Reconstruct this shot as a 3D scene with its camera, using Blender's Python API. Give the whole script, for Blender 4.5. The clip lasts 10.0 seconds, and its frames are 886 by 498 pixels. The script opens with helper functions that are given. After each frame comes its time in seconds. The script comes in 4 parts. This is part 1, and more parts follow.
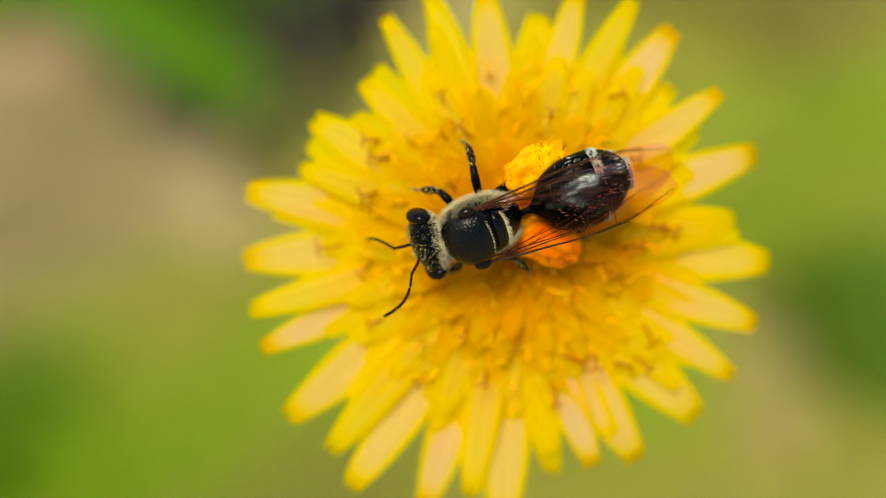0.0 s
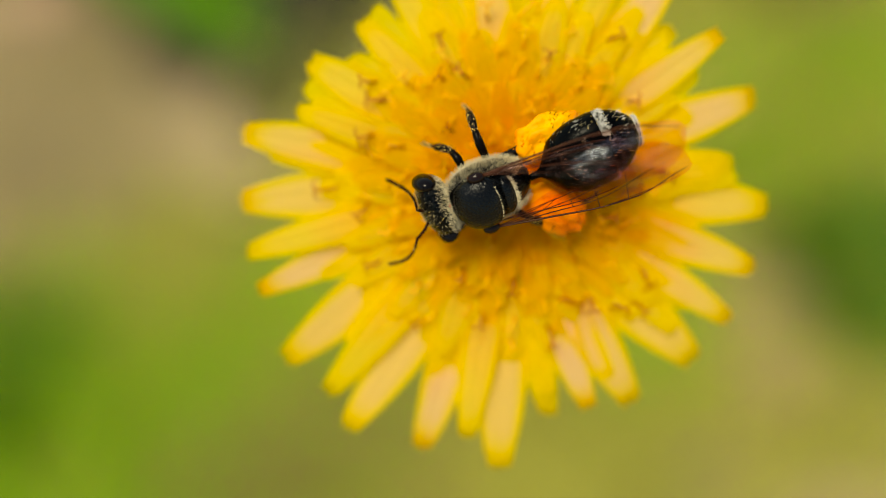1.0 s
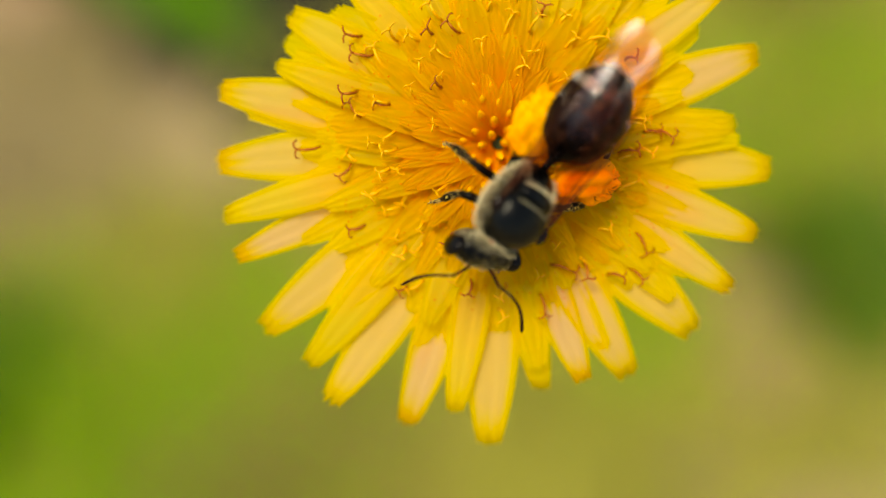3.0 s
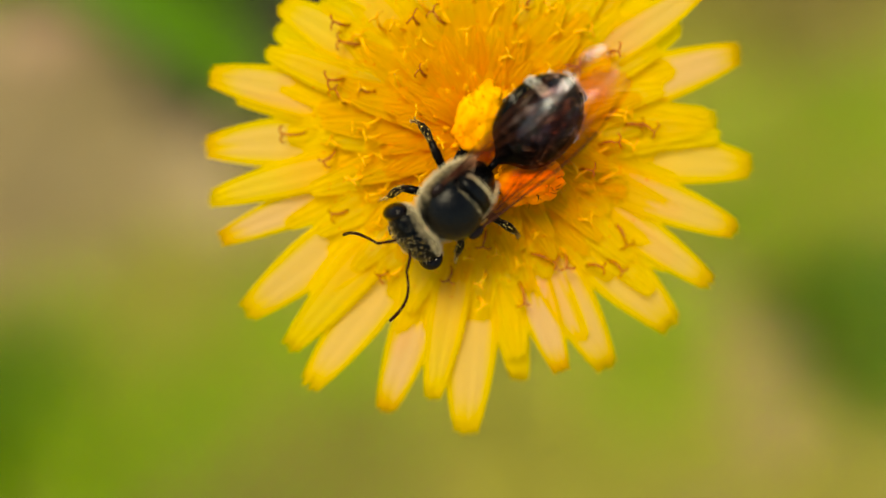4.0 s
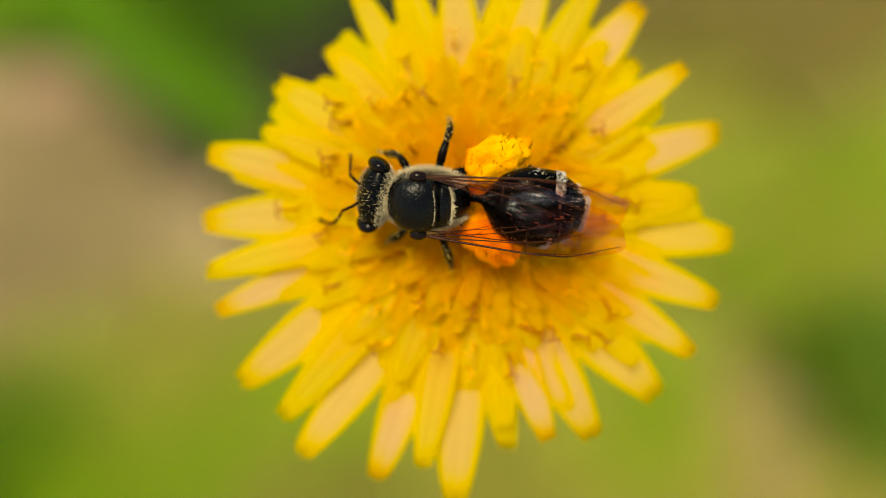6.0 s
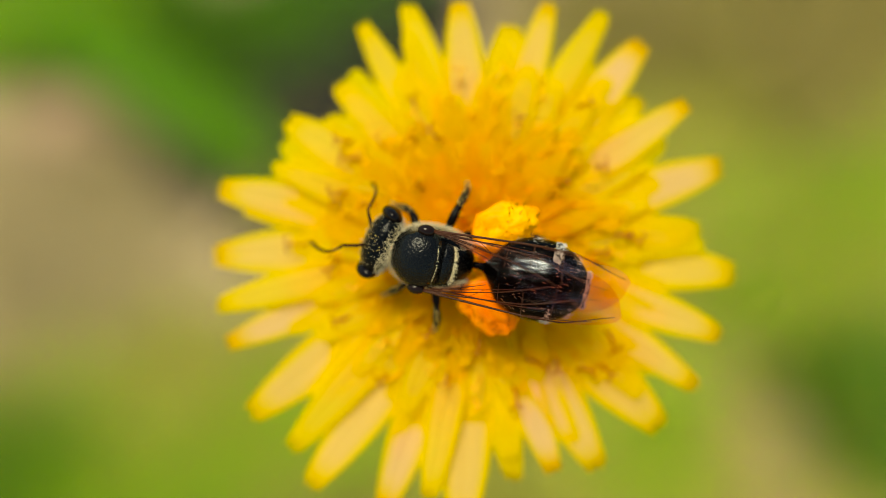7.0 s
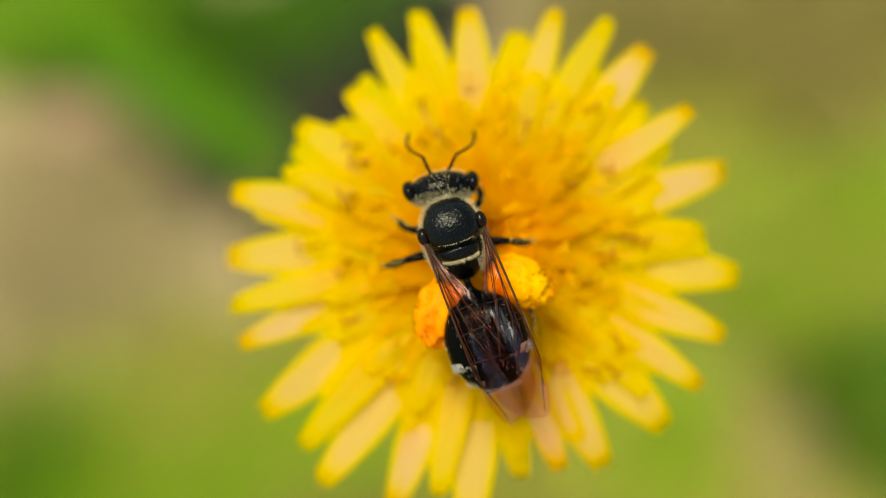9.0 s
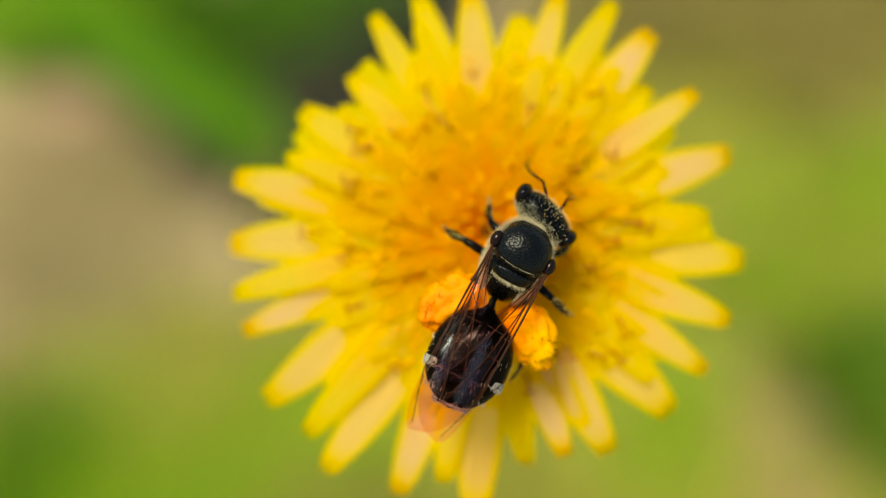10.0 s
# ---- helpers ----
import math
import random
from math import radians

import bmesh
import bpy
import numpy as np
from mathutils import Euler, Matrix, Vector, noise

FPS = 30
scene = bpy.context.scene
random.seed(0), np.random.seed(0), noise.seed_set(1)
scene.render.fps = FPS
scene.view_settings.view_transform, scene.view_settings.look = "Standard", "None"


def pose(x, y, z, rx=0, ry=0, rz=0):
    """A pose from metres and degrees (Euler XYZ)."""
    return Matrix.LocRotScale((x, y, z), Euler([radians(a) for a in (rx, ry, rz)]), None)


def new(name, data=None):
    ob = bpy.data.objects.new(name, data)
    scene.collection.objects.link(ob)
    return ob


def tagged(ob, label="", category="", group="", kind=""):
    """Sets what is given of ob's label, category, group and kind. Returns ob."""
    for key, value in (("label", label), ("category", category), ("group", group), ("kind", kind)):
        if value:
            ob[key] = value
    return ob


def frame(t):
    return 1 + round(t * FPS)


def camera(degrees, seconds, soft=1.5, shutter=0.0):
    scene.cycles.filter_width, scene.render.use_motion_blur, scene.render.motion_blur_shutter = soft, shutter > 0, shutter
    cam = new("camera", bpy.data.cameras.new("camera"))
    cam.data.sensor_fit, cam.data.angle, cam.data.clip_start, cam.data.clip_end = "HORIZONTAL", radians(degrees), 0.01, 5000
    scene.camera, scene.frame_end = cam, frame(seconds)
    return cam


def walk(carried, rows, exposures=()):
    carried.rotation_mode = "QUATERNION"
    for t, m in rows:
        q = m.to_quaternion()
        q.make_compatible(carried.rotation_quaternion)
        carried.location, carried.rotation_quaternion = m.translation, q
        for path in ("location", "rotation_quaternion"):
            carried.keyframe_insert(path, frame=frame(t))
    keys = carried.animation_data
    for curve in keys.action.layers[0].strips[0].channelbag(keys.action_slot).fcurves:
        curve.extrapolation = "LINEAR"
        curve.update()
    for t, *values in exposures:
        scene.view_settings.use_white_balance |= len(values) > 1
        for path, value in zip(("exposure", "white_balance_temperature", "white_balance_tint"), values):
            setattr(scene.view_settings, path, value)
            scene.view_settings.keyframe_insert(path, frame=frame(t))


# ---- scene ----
# A small black bee gathers pollen on a yellow composite flower head above rough turf.
MM = 0.001
HEAD = pose(0, 0, 0.22, 28, 0, 0)          # the flower head's own space: z out of its face


def in_head(x, y, z, yaw, pitch, roll):
    """A pose in the flower head's space, from millimetres and degrees, as a pose in the world."""
    turn = Matrix.Rotation(radians(yaw), 4, "Y") @ Matrix.Rotation(radians(pitch), 4, "X") @ Matrix.Rotation(radians(roll), 4, "Z")
    return HEAD @ Matrix.Translation((x * MM, y * MM, z * MM)) @ turn


# ---- camera ----
cam = camera(42.0, 10.0, soft=0.8)
cam.data.dof.use_dof = True
cam.data.dof.focus_distance = 0.0453
cam.data.dof.aperture_fstop = 11.5
cam.data.dof.aperture_blades = 0
PATH = [
    (0, -3.257, 0.166, 49.935, -0.434, -0.656, -0.086),
    (0.5, -3.292, 0.831, 50.268, -0.051, -3.152, 0.105),
    (1, -3.016, 0.163, 49.935, -0.288, -3.501, 0.090),
    (1.5, -3.442, -0.323, 50.130, -0.300, -2.924, 0.203),
    (2, -3.332, 0.060, 48.925, -0.377, -2.983, 0.027),
    (2.5, -3.155, -0.705, 48.110, -0.789, -2.897, 0.058),
    (3, -3.065, -1.758, 47.521, -0.987, -3.135, 0.276),
    (3.2, -2.500, -2.663, 47.606, -0.799, -2.383, 0.470),
    (4.3, -1.265, -4.878, 48.126, 0.110, 0.998, 1.764),
    (4.5, -0.897, -4.355, 48.504, 0.447, 1.736, 1.598),
    (5, -1.528, -3.583, 49.244, -0.101, -0.359, 1.727),
    (5.5, -1.537, -3.241, 49.133, -0.010, -0.417, 1.698),
    (6, -1.110, -3.718, 49.586, 0.026, 2.262, 1.693),
    (6.2, -1.309, -2.839, 49.828, -0.040, 2.479, 1.773),
    (7.5, -0.955, -3.559, 50.921, 0.665, 3.934, 1.623),
    (8, -0.926, -3.081, 51.365, 0.718, 3.457, 1.742),
    (8.5, -1.170, -3.757, 51.507, 0.652, 4.502, 1.635),
    (9, -0.959, -3.453, 51.361, 0.985, 3.616, 1.708),
    (9.5, -1.562, -3.349, 51.413, 0.491, 3.290, 1.502),
    (10, -1.235, -3.432, 51.124, 0.846, 2.907, 1.444),
]
walk(cam, [(r[0], in_head(*r[1:])) for r in PATH],
     [(0.0, 0.71, 8400, -8), (0.5, 0.63, 8500, -5), (2.0, 0.63, 8900, -3), (3.2, 0.63, 9300, -2), (4.3, 0.62, 9600, -1), (6.2, 0.62, 9500, -2), (7.3, 0.75, 8500, -9), (10.0, 0.75, 8500, -9)])

# ---- world, sun ----
world = bpy.data.worlds.new("sky")
scene.world = world
world.use_nodes = True
wn = world.node_tree.nodes
sky = wn.new("ShaderNodeTexSky")
sky.sky_type, sky.sun_disc = "NISHITA", False
SUN_WAY = HEAD.to_3x3() @ Vector((-0.26, 0.46, 0.85))      # towards the sun
SUN_WAY.normalize()
sky.sun_elevation = math.asin(SUN_WAY.z)
sky.sun_rotation = math.atan2(SUN_WAY.x, SUN_WAY.y)
world.node_tree.links.new(sky.outputs[0], wn["Background"].inputs[0])
wn["Background"].inputs[1].default_value = 0.135
sun = new("sun", bpy.data.lights.new("sun", "SUN"))
sun.data.energy, sun.data.angle, sun.data.color = 2.6, radians(22.0), (1.0, 0.95, 0.88)
sun.matrix_world = Matrix.Translation((0, 0, 3)) @ SUN_WAY.to_track_quat("Z", "Y").to_matrix().to_4x4()


# ---- materials ----
class Nodes:
    """A short hand for one node material."""

    def __init__(self, name):
        self.m = bpy.data.materials.new(name)
        self.m.use_nodes = True
        self.t = self.m.node_tree
        self.bsdf = self.t.nodes["Principled BSDF"]
        self.out = self.t.nodes["Material Output"]

    def add(self, kind, **inputs):
        n = self.t.nodes.new("ShaderNode" + kind)
        for key, value in inputs.items():
            n.inputs[key.replace("_", " ")].default_value = value
        return n

    def link(self, a, b):
        self.t.links.new(a, b)

    def noise(self, scale, detail=4.0, coords=None, rough=0.55):
        n = self.add("TexNoise", Scale=scale, Detail=detail, Roughness=rough)
        c = coords or self.add("TexCoord").outputs["Object"]
        self.link(c, n.inputs["Vector"])
        return n.outputs["Fac"]

    def ramp(self, fac, stops):
        n = self.t.nodes.new("ShaderNodeValToRGB")
        el = n.color_ramp.elements
        while len(el) < len(stops):
            el.new(0.5)
        for e, (p, c) in zip(el, stops):
            e.position, e.color = p, (*c, 1)
        self.link(fac, n.inputs["Fac"])
        return n.outputs["Color"]

    def mix(self, fac, a, b, blend="MIX"):
        n = self.t.nodes.new("ShaderNodeMix")
        n.data_type, n.blend_type = "RGBA", blend
        for value, sock in ((fac, n.inputs[0]), (a, n.inputs[6]), (b, n.inputs[7])):
            if isinstance(value, bpy.types.NodeSocket):
                self.link(value, sock)
            else:
                sock.default_value = (*value, 1) if isinstance(value, tuple) else value
        return n.outputs[2]

    def math(self, op, a, b=0.0):
        n = self.t.nodes.new("ShaderNodeMath")
        n.operation = op
        for value, sock in ((a, n.inputs[0]), (b, n.inputs[1])):
            if isinstance(value, bpy.types.NodeSocket):
                self.link(value, sock)
            else:
                sock.default_value = value
        return n.outputs[0]

    def bump(self, height, strength, distance):
        n = self.add("Bump", Strength=strength, Distance=distance)
        self.link(height, n.inputs["Height"])
        self.link(n.outputs[0], self.bsdf.inputs["Normal"])
        return n.outputs[0]

    def set(self, base, rough=0.5, spec=0.5, metal=0.0):
        for key, value in (("Base Color", base), ("Roughness", rough), ("Specular IOR Level", spec), ("Metallic", metal)):
            if isinstance(value, bpy.types.NodeSocket):
                self.link(value, self.bsdf.inputs[key])
            else:
                self.bsdf.inputs[key].default_value = (*value, 1) if key == "Base Color" else value
        return self


def two_tone(name, a, b, scale, rough=0.5, spec=0.4, relief=0.0, fine=None, spread=(0.35, 0.65)):
    n = Nodes(name)
    f = n.noise(scale)
    col = n.ramp(f, [(spread[0], a), (spread[1], b)])
    g = n.noise(fine or scale * 6, 3)
    col = n.mix(n.math("MULTIPLY", g, 0.35), col, tuple(v * 0.55 for v in a))
    n.set(col, rough, spec)
    if relief:
        n.bump(g, 0.6, relief)
    return n.m


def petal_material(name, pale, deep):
    """A ligule: veined, deeper at its foot, blushed at the toothed tip; pale > 0 paints a sunlit patch along its
    middle.
    """
    n = Nodes(name)
    uv = n.add("TexCoord").outputs["UV"]
    sep = n.add("SeparateXYZ")
    n.link(uv, sep.inputs[0])
    u, v = sep.outputs[0], sep.outputs[1]
    rnd = n.add("ObjectInfo").outputs["Random"]
    stretched = n.add("Mapping", Scale=(2.5, 16.0, 1.0))
    n.link(uv, stretched.inputs[0])
    offset = n.add("CombineXYZ")
    n.link(n.math("MULTIPLY", rnd, 37.0), offset.inputs[0])
    n.link(offset.outputs[0], stretched.inputs["Location"])
    streak = n.noise(2.0, 5, stretched.outputs[0])
    blotch = n.noise(1.1, 3, stretched.outputs[0])
    base = n.ramp(u, [(0.0, (0.97, 0.50 - deep * 0.08, 0.001)), (0.40, (0.93, 0.69 - deep * 0.13, 0.001)), (0.75, (0.89, 0.76 - deep * 0.15, 0.001)), (1.0, (0.89, 0.73 - deep * 0.14, 0.001))])
    base = n.mix(n.math("MULTIPLY", streak, 0.30), base, (0.94, 0.67 - deep * 0.11, 0.001))
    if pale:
        # direct sun on the blade, painted into its colour as a washed-out patch
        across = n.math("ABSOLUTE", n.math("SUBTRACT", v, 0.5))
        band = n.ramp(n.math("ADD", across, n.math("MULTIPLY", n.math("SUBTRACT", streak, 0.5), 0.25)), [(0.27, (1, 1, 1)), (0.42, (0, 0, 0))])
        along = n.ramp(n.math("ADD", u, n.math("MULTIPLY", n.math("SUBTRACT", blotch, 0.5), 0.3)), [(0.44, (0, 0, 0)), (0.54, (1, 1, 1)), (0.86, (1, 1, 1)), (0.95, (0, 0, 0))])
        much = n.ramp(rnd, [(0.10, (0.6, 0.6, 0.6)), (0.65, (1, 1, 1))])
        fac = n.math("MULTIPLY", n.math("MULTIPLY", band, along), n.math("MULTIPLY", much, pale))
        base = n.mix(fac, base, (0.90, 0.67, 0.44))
    tip = n.ramp(n.math("ADD", u, n.math("MULTIPLY", n.math("SUBTRACT", streak, 0.5), 0.14)), [(0.88, (0, 0, 0)), (0.98, (1, 1, 1))])
    base = n.mix(n.math("MULTIPLY", tip, n.math("MULTIPLY", rnd, 0.8 if pale > 0.5 else 0.2)), base, (0.90, 0.50, 0.006))
    n.set(base, 0.5, 0.15)
    ridges = n.math("SINE", n.math("MULTIPLY", v, 30.0))
    normal = n.bump(n.math("ADD", n.math("MULTIPLY", ridges, 0.12), streak), 0.35, 0.00005)
    through_light = n.add("BsdfTranslucent")
    n.link(n.mix(0.6, base, (0.98, 0.86 - deep * 0.14, 0.002)), through_light.inputs["Color"])
    n.link(normal, through_light.inputs["Normal"])
    mixer = n.add("MixShader", Fac=0.76)
    n.link(n.bsdf.outputs[0], mixer.inputs[1])
    n.link(through_light.outputs[0], mixer.inputs[2])
    n.link(mixer.outputs[0], n.out.inputs[0])
    return n.m


def chitin(name, base, rough, relief, scale=9000.0, spec=0.5):
    n = Nodes(name)
    f = n.noise(scale, 4)
    g = n.noise(scale * 0.12, 3)
    col = n.mix(g, base, tuple(v * 1.8 for v in base))
    r = n.math("ADD", n.math("MULTIPLY", f, 0.18), rough - 0.09)
    n.set(col, r, spec)
    n.bump(n.noise(scale * 0.6, 1), 0.5, relief)
    return n.m


def membrane():
    """Smoky amber wing skin: mostly clear, with a wrinkled faintly iridescent gloss."""
    n = Nodes("wing_membrane")
    f = n.noise(900.0, 4)
    tint = n.ramp(f, [(0.3, (0.93, 0.66, 0.60)), (0.7, (0.965, 0.77, 0.72))])
    clear = n.add("BsdfTransparent")
    n.link(tint, clear.inputs[0])
    gloss = n.add("BsdfGlossy", Roughness=0.20)
    sheen = n.ramp(n.noise(620.0, 2), [(0.28, (0.40, 0.95, 0.95)), (0.36, (0.74, 0.82, 1.0)), (0.56, (0.80, 0.88, 1.0)), (0.72, (0.92, 0.70, 1.0))])
    n.link(sheen, gloss.inputs["Color"])
    drawn = n.add("Mapping", Scale=(1.0, 0.16, 1.0))
    n.link(n.add("TexCoord").outputs["Object"], drawn.inputs[0])
    b = n.add("Bump", Strength=1.0, Distance=0.00020)
    n.link(n.noise(1100.0, 3, drawn.outputs[0]), b.inputs["Height"])
    n.link(b.outputs[0], gloss.inputs["Normal"])
    mixer = n.add("MixShader")
    n.link(n.ramp(n.noise(1500.0, 3, drawn.outputs[0]), [(0.51, (0.001, 0.001, 0.001)), (0.65, (0.042, 0.042, 0.042))]), mixer.inputs[0])
    n.link(clear.outputs[0], mixer.inputs[1])
    n.link(gloss.outputs[0], mixer.inputs[2])
    n.link(mixer.outputs[0], n.out.inputs[0])
    return n.m


# outer rays in three strengths of painted sunlight
M_RAY_OUTER = [petal_material("yellow_outer_ray", 0.25, 0.0), petal_material("half_sunlit_outer_ray", 0.6, 0.05), petal_material("sunlit_outer_ray", 1.0, 0.12)]
M_RAY_MID = petal_material("middle_ray", 0.15, 0.0)
M_RAY_CORE = petal_material("core_ray", 0.0, 1.45)
M_RAY_IN = petal_material("inner_ray", 0.0, 0.85)
M_STYLE = two_tone("style_brown", (0.32, 0.07, 0.003), (0.54, 0.18, 0.006), 2500, 0.55, 0.3, 0.00004)
M_STYLE_GOLD = two_tone("style_gold", (0.88, 0.38, 0.006), (0.92, 0.52, 0.012), 2500, 0.55, 0.3, 0.00004)
M_BUD = two_tone("bud_yellow", (0.92, 0.38, 0.001), (0.94, 0.50, 0.002), 1500, 0.5, 0.2, 0.00003)
M_GREEN = two_tone("bract_green", (0.05, 0.11, 0.02), (0.10, 0.17, 0.04), 700, 0.5, 0.4, 0.0001)
M_STEM = two_tone("stem_green", (0.09, 0.15, 0.04), (0.14, 0.17, 0.06), 300, 0.5, 0.4, 0.0001)
M_BLACK = chitin("black_shell", (0.0008, 0.0008, 0.0008), 0.27, 0.000070, 9000.0, 0.10)
M_SCUTUM = chitin("black_back", (0.0007, 0.0007, 0.0008), 0.27, 0.000075, 15000.0, 0.19)
M_ABDOMEN = chitin("black_brown_shell", (0.0007, 0.0007, 0.0007), 0.22, 0.000035, 9000.0, 0.045)
M_EYE = chitin("dark_eye", (0.0020, 0.0010, 0.0010), 0.14, 0.000004, 20000.0, 0.14)
M_LEG = chitin("dark_leg", (0.0018, 0.0010, 0.0008), 0.3, 0.000010, 9000.0, 0.06)
M_FOOT = chitin("brown_foot", (0.030, 0.011, 0.004), 0.35, 0.000010, 9000.0, 0.10)
M_ANTENNA = chitin("brown_antenna", (0.016, 0.004, 0.0015), 0.35, 0.00002, 9000.0, 0.07)
M_TEGULA = chitin("brown_tegula", (0.006, 0.002, 0.0014), 0.16, 0.000008, 9000.0, 0.16)
M_VEIN = chitin("wing_vein", (0.030, 0.008, 0.003), 0.35, 0.00001, 9000.0, 0.1)
M_HAIR = two_tone("pale_hair", (0.56, 0.45, 0.25), (0.72, 0.62, 0.42), 3000, 0.6, 0.3)
M_BRISTLE = two_tone("brown_bristle", (0.16, 0.09, 0.03), (0.30, 0.19, 0.08), 3000, 0.6, 0.2)
M_HAIR_WHITE = two_tone("white_hair", (0.50, 0.47, 0.40), (0.66, 0.63, 0.56), 3000, 0.6, 0.3)
M_FELT = two_tone("felted_hair", (0.02, 0.018, 0.015), (0.40, 0.38, 0.34), 5200, 0.8, 0.1, 0.0001, 9000, (0.36, 0.54))
M_POLLEN = two_tone("pollen", (0.92, 0.22, 0.003), (0.95, 0.44, 0.004), 500, 0.7, 0.2, 0.00008, 5000)
M_GRAIN = two_tone("pollen_grain", (0.78, 0.50, 0.08), (0.85, 0.62, 0.20), 4000, 0.7, 0.2)
M_RED = two_tone("red_spot", (0.40, 0.03, 0.012), (0.55, 0.06, 0.02), 4000, 0.4, 0.4)
M_WING = membrane()
M_SOIL = two_tone("dry_soil", (0.345, 0.262, 0.139), (0.425, 0.319, 0.186), 22, 0.9, 0.2, 0.002, 180)
# near-black that holds the deep shade by the leaf as a colour
M_DEEP_SHADE = two_tone("deep_shade", (0.014, 0.011, 0.009), (0.030, 0.023, 0.019), 60, 0.9, 0.2, 0.002, 300)
M_STONE = two_tone("pink_stone", (0.32, 0.205, 0.125), (0.38, 0.25, 0.16), 40, 0.8, 0.3, 0.001, 250)
M_GRASS = two_tone("fresh_grass", (0.209, 0.388, 0.010), (0.297, 0.467, 0.014), 60, 0.5, 0.35)
# darker copy of the fresh grass, its shade put into the green
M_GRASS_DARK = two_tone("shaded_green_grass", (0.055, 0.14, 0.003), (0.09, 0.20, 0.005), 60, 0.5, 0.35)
M_GRASS_OLIVE = two_tone("olive_grass", (0.381, 0.374, 0.054), (0.482, 0.440, 0.090), 60, 0.55, 0.3)
M_GRASS_DRY = two_tone("dry_grass", (0.368, 0.285, 0.120), (0.483, 0.376, 0.204), 60, 0.6, 0.3)
M_GRASS_BROWN = two_tone("withered_grass", (0.26, 0.21, 0.06), (0.35, 0.27, 0.08), 60, 0.6, 0.3)
M_LEAF = two_tone("broad_leaf", (0.054, 0.150, 0.001), (0.086, 0.200, 0.002), 60, 0.6, 0.12, 0.0006, 300)


# ---- mesh helpers ----
class Soup:
    """Loose small pieces, gathered as points (millimetres) and faces."""

    def __init__(self):
        self.points, self.faces = [], []

    def add(self, points, faces):
        n = len(self.points)
        self.points += [(p[0] * MM, p[1] * MM, p[2] * MM) for p in points]
        self.faces += [tuple(n + i for i in f) for f in faces]


def finish(name, bm, material, smooth=True):
    me = bpy.data.meshes.new(name)
    if isinstance(bm, Soup):
        me.from_pydata(bm.points, [], bm.faces)
        smooth = False
    else:
        bm.to_mesh(me)
        bm.free()
    if smooth:
        for p in me.polygons:
            p.use_smooth = True
    me.materials.append(material)
    return me


def part(name, bm, material, parent, label="", at=None, kind=""):
    ob = new(name, finish(name, bm, material))
    ob.parent = parent
    if at is not None:
        ob.matrix_basis = at
    return tagged(ob, label, kind=kind)


def mm(x, y, z):
    return Vector((x * MM, y * MM, z * MM))


def spline(keys, n):
    """n + 1 rows glided through the key rows (Catmull-Rom)."""
    k = [np.array(r, float) for r in keys]
    k = [2 * k[0] - k[1]] + k + [2 * k[-1] - k[-2]]
    rows = []
    for i in range(n + 1):
        s = i / n * (len(keys) - 1)
        j = min(int(s), len(keys) - 2)
        u = s - j
        a, b, c, d = k[j:j + 4]
        rows.append(0.5 * (2 * b + (c - a) * u + (2 * a - 5 * b + 4 * c - d) * u * u + (3 * b - a - 3 * c + d) * u ** 3))
    return rows


def loft(bm, keys, n=20, around=28, power=2.0):
    """A closed body along y from key rows (y, half width, top, bottom) in millimetres."""
    rings = []
    for y, w, top, bottom in spline(keys, n):
        w, mid, half = max(w, 0.004), (top + bottom) / 2, max((top - bottom) / 2, 0.004)
        ring = []
        for i in range(around):
            a = 2 * math.pi * i / around
            c, s = math.cos(a), math.sin(a)
            ring.append(bm.verts.new(mm(w * math.copysign(abs(c) ** (2 / power), c), y, mid + half * math.copysign(abs(s) ** (2 / power), s))))
        rings.append(ring)
    for r, q in zip(rings, rings[1:]):
        for i in range(around):
            j = (i + 1) % around
            bm.faces.new((r[i], r[j], q[j], q[i]))
    bm.faces.new(rings[0][::-1])
    bm.faces.new(rings[-1])
    bmesh.ops.recalc_face_normals(bm, faces=bm.faces[:])
    return bm


def tube(bm, points, radii, around=8):
    """A tube through points (millimetres) with its radius at each."""
    rings = []
    for i, p in enumerate(points):
        p = Vector(p)
        way = Vector(points[min(i + 1, len(points) - 1)]) - Vector(points[max(i - 1, 0)])
        q = way.to_track_quat("Z", "Y").to_matrix()
        rings.append([bm.verts.new((p + q @ Vector((math.cos(a) * radii[i], math.sin(a) * radii[i], 0))) * MM)
                      for a in (2 * math.pi * k / around for k in range(around))])
    for r, q in zip(rings, rings[1:]):
        for i in range(around):
            j = (i + 1) % around
            bm.faces.new((r[i], r[j], q[j], q[i]))
    bm.faces.new(rings[0][::-1])
    bm.faces.new(rings[-1])
    return bm


def ball(bm, centre, radii, segments=16, rings=10, rough=0.0):
    made = bmesh.ops.create_uvsphere(bm, u_segments=segments, v_segments=rings, radius=1.0)["verts"]
    for v in made:
        k = 1 + rough * noise.noise(v.co * 2.3 + Vector(centre))
        v.co = Vector((v.co.x * radii[0] * k + centre[0], v.co.y * radii[1] * k + centre[1], v.co.z * radii[2] * k + centre[2])) * MM
    return bm


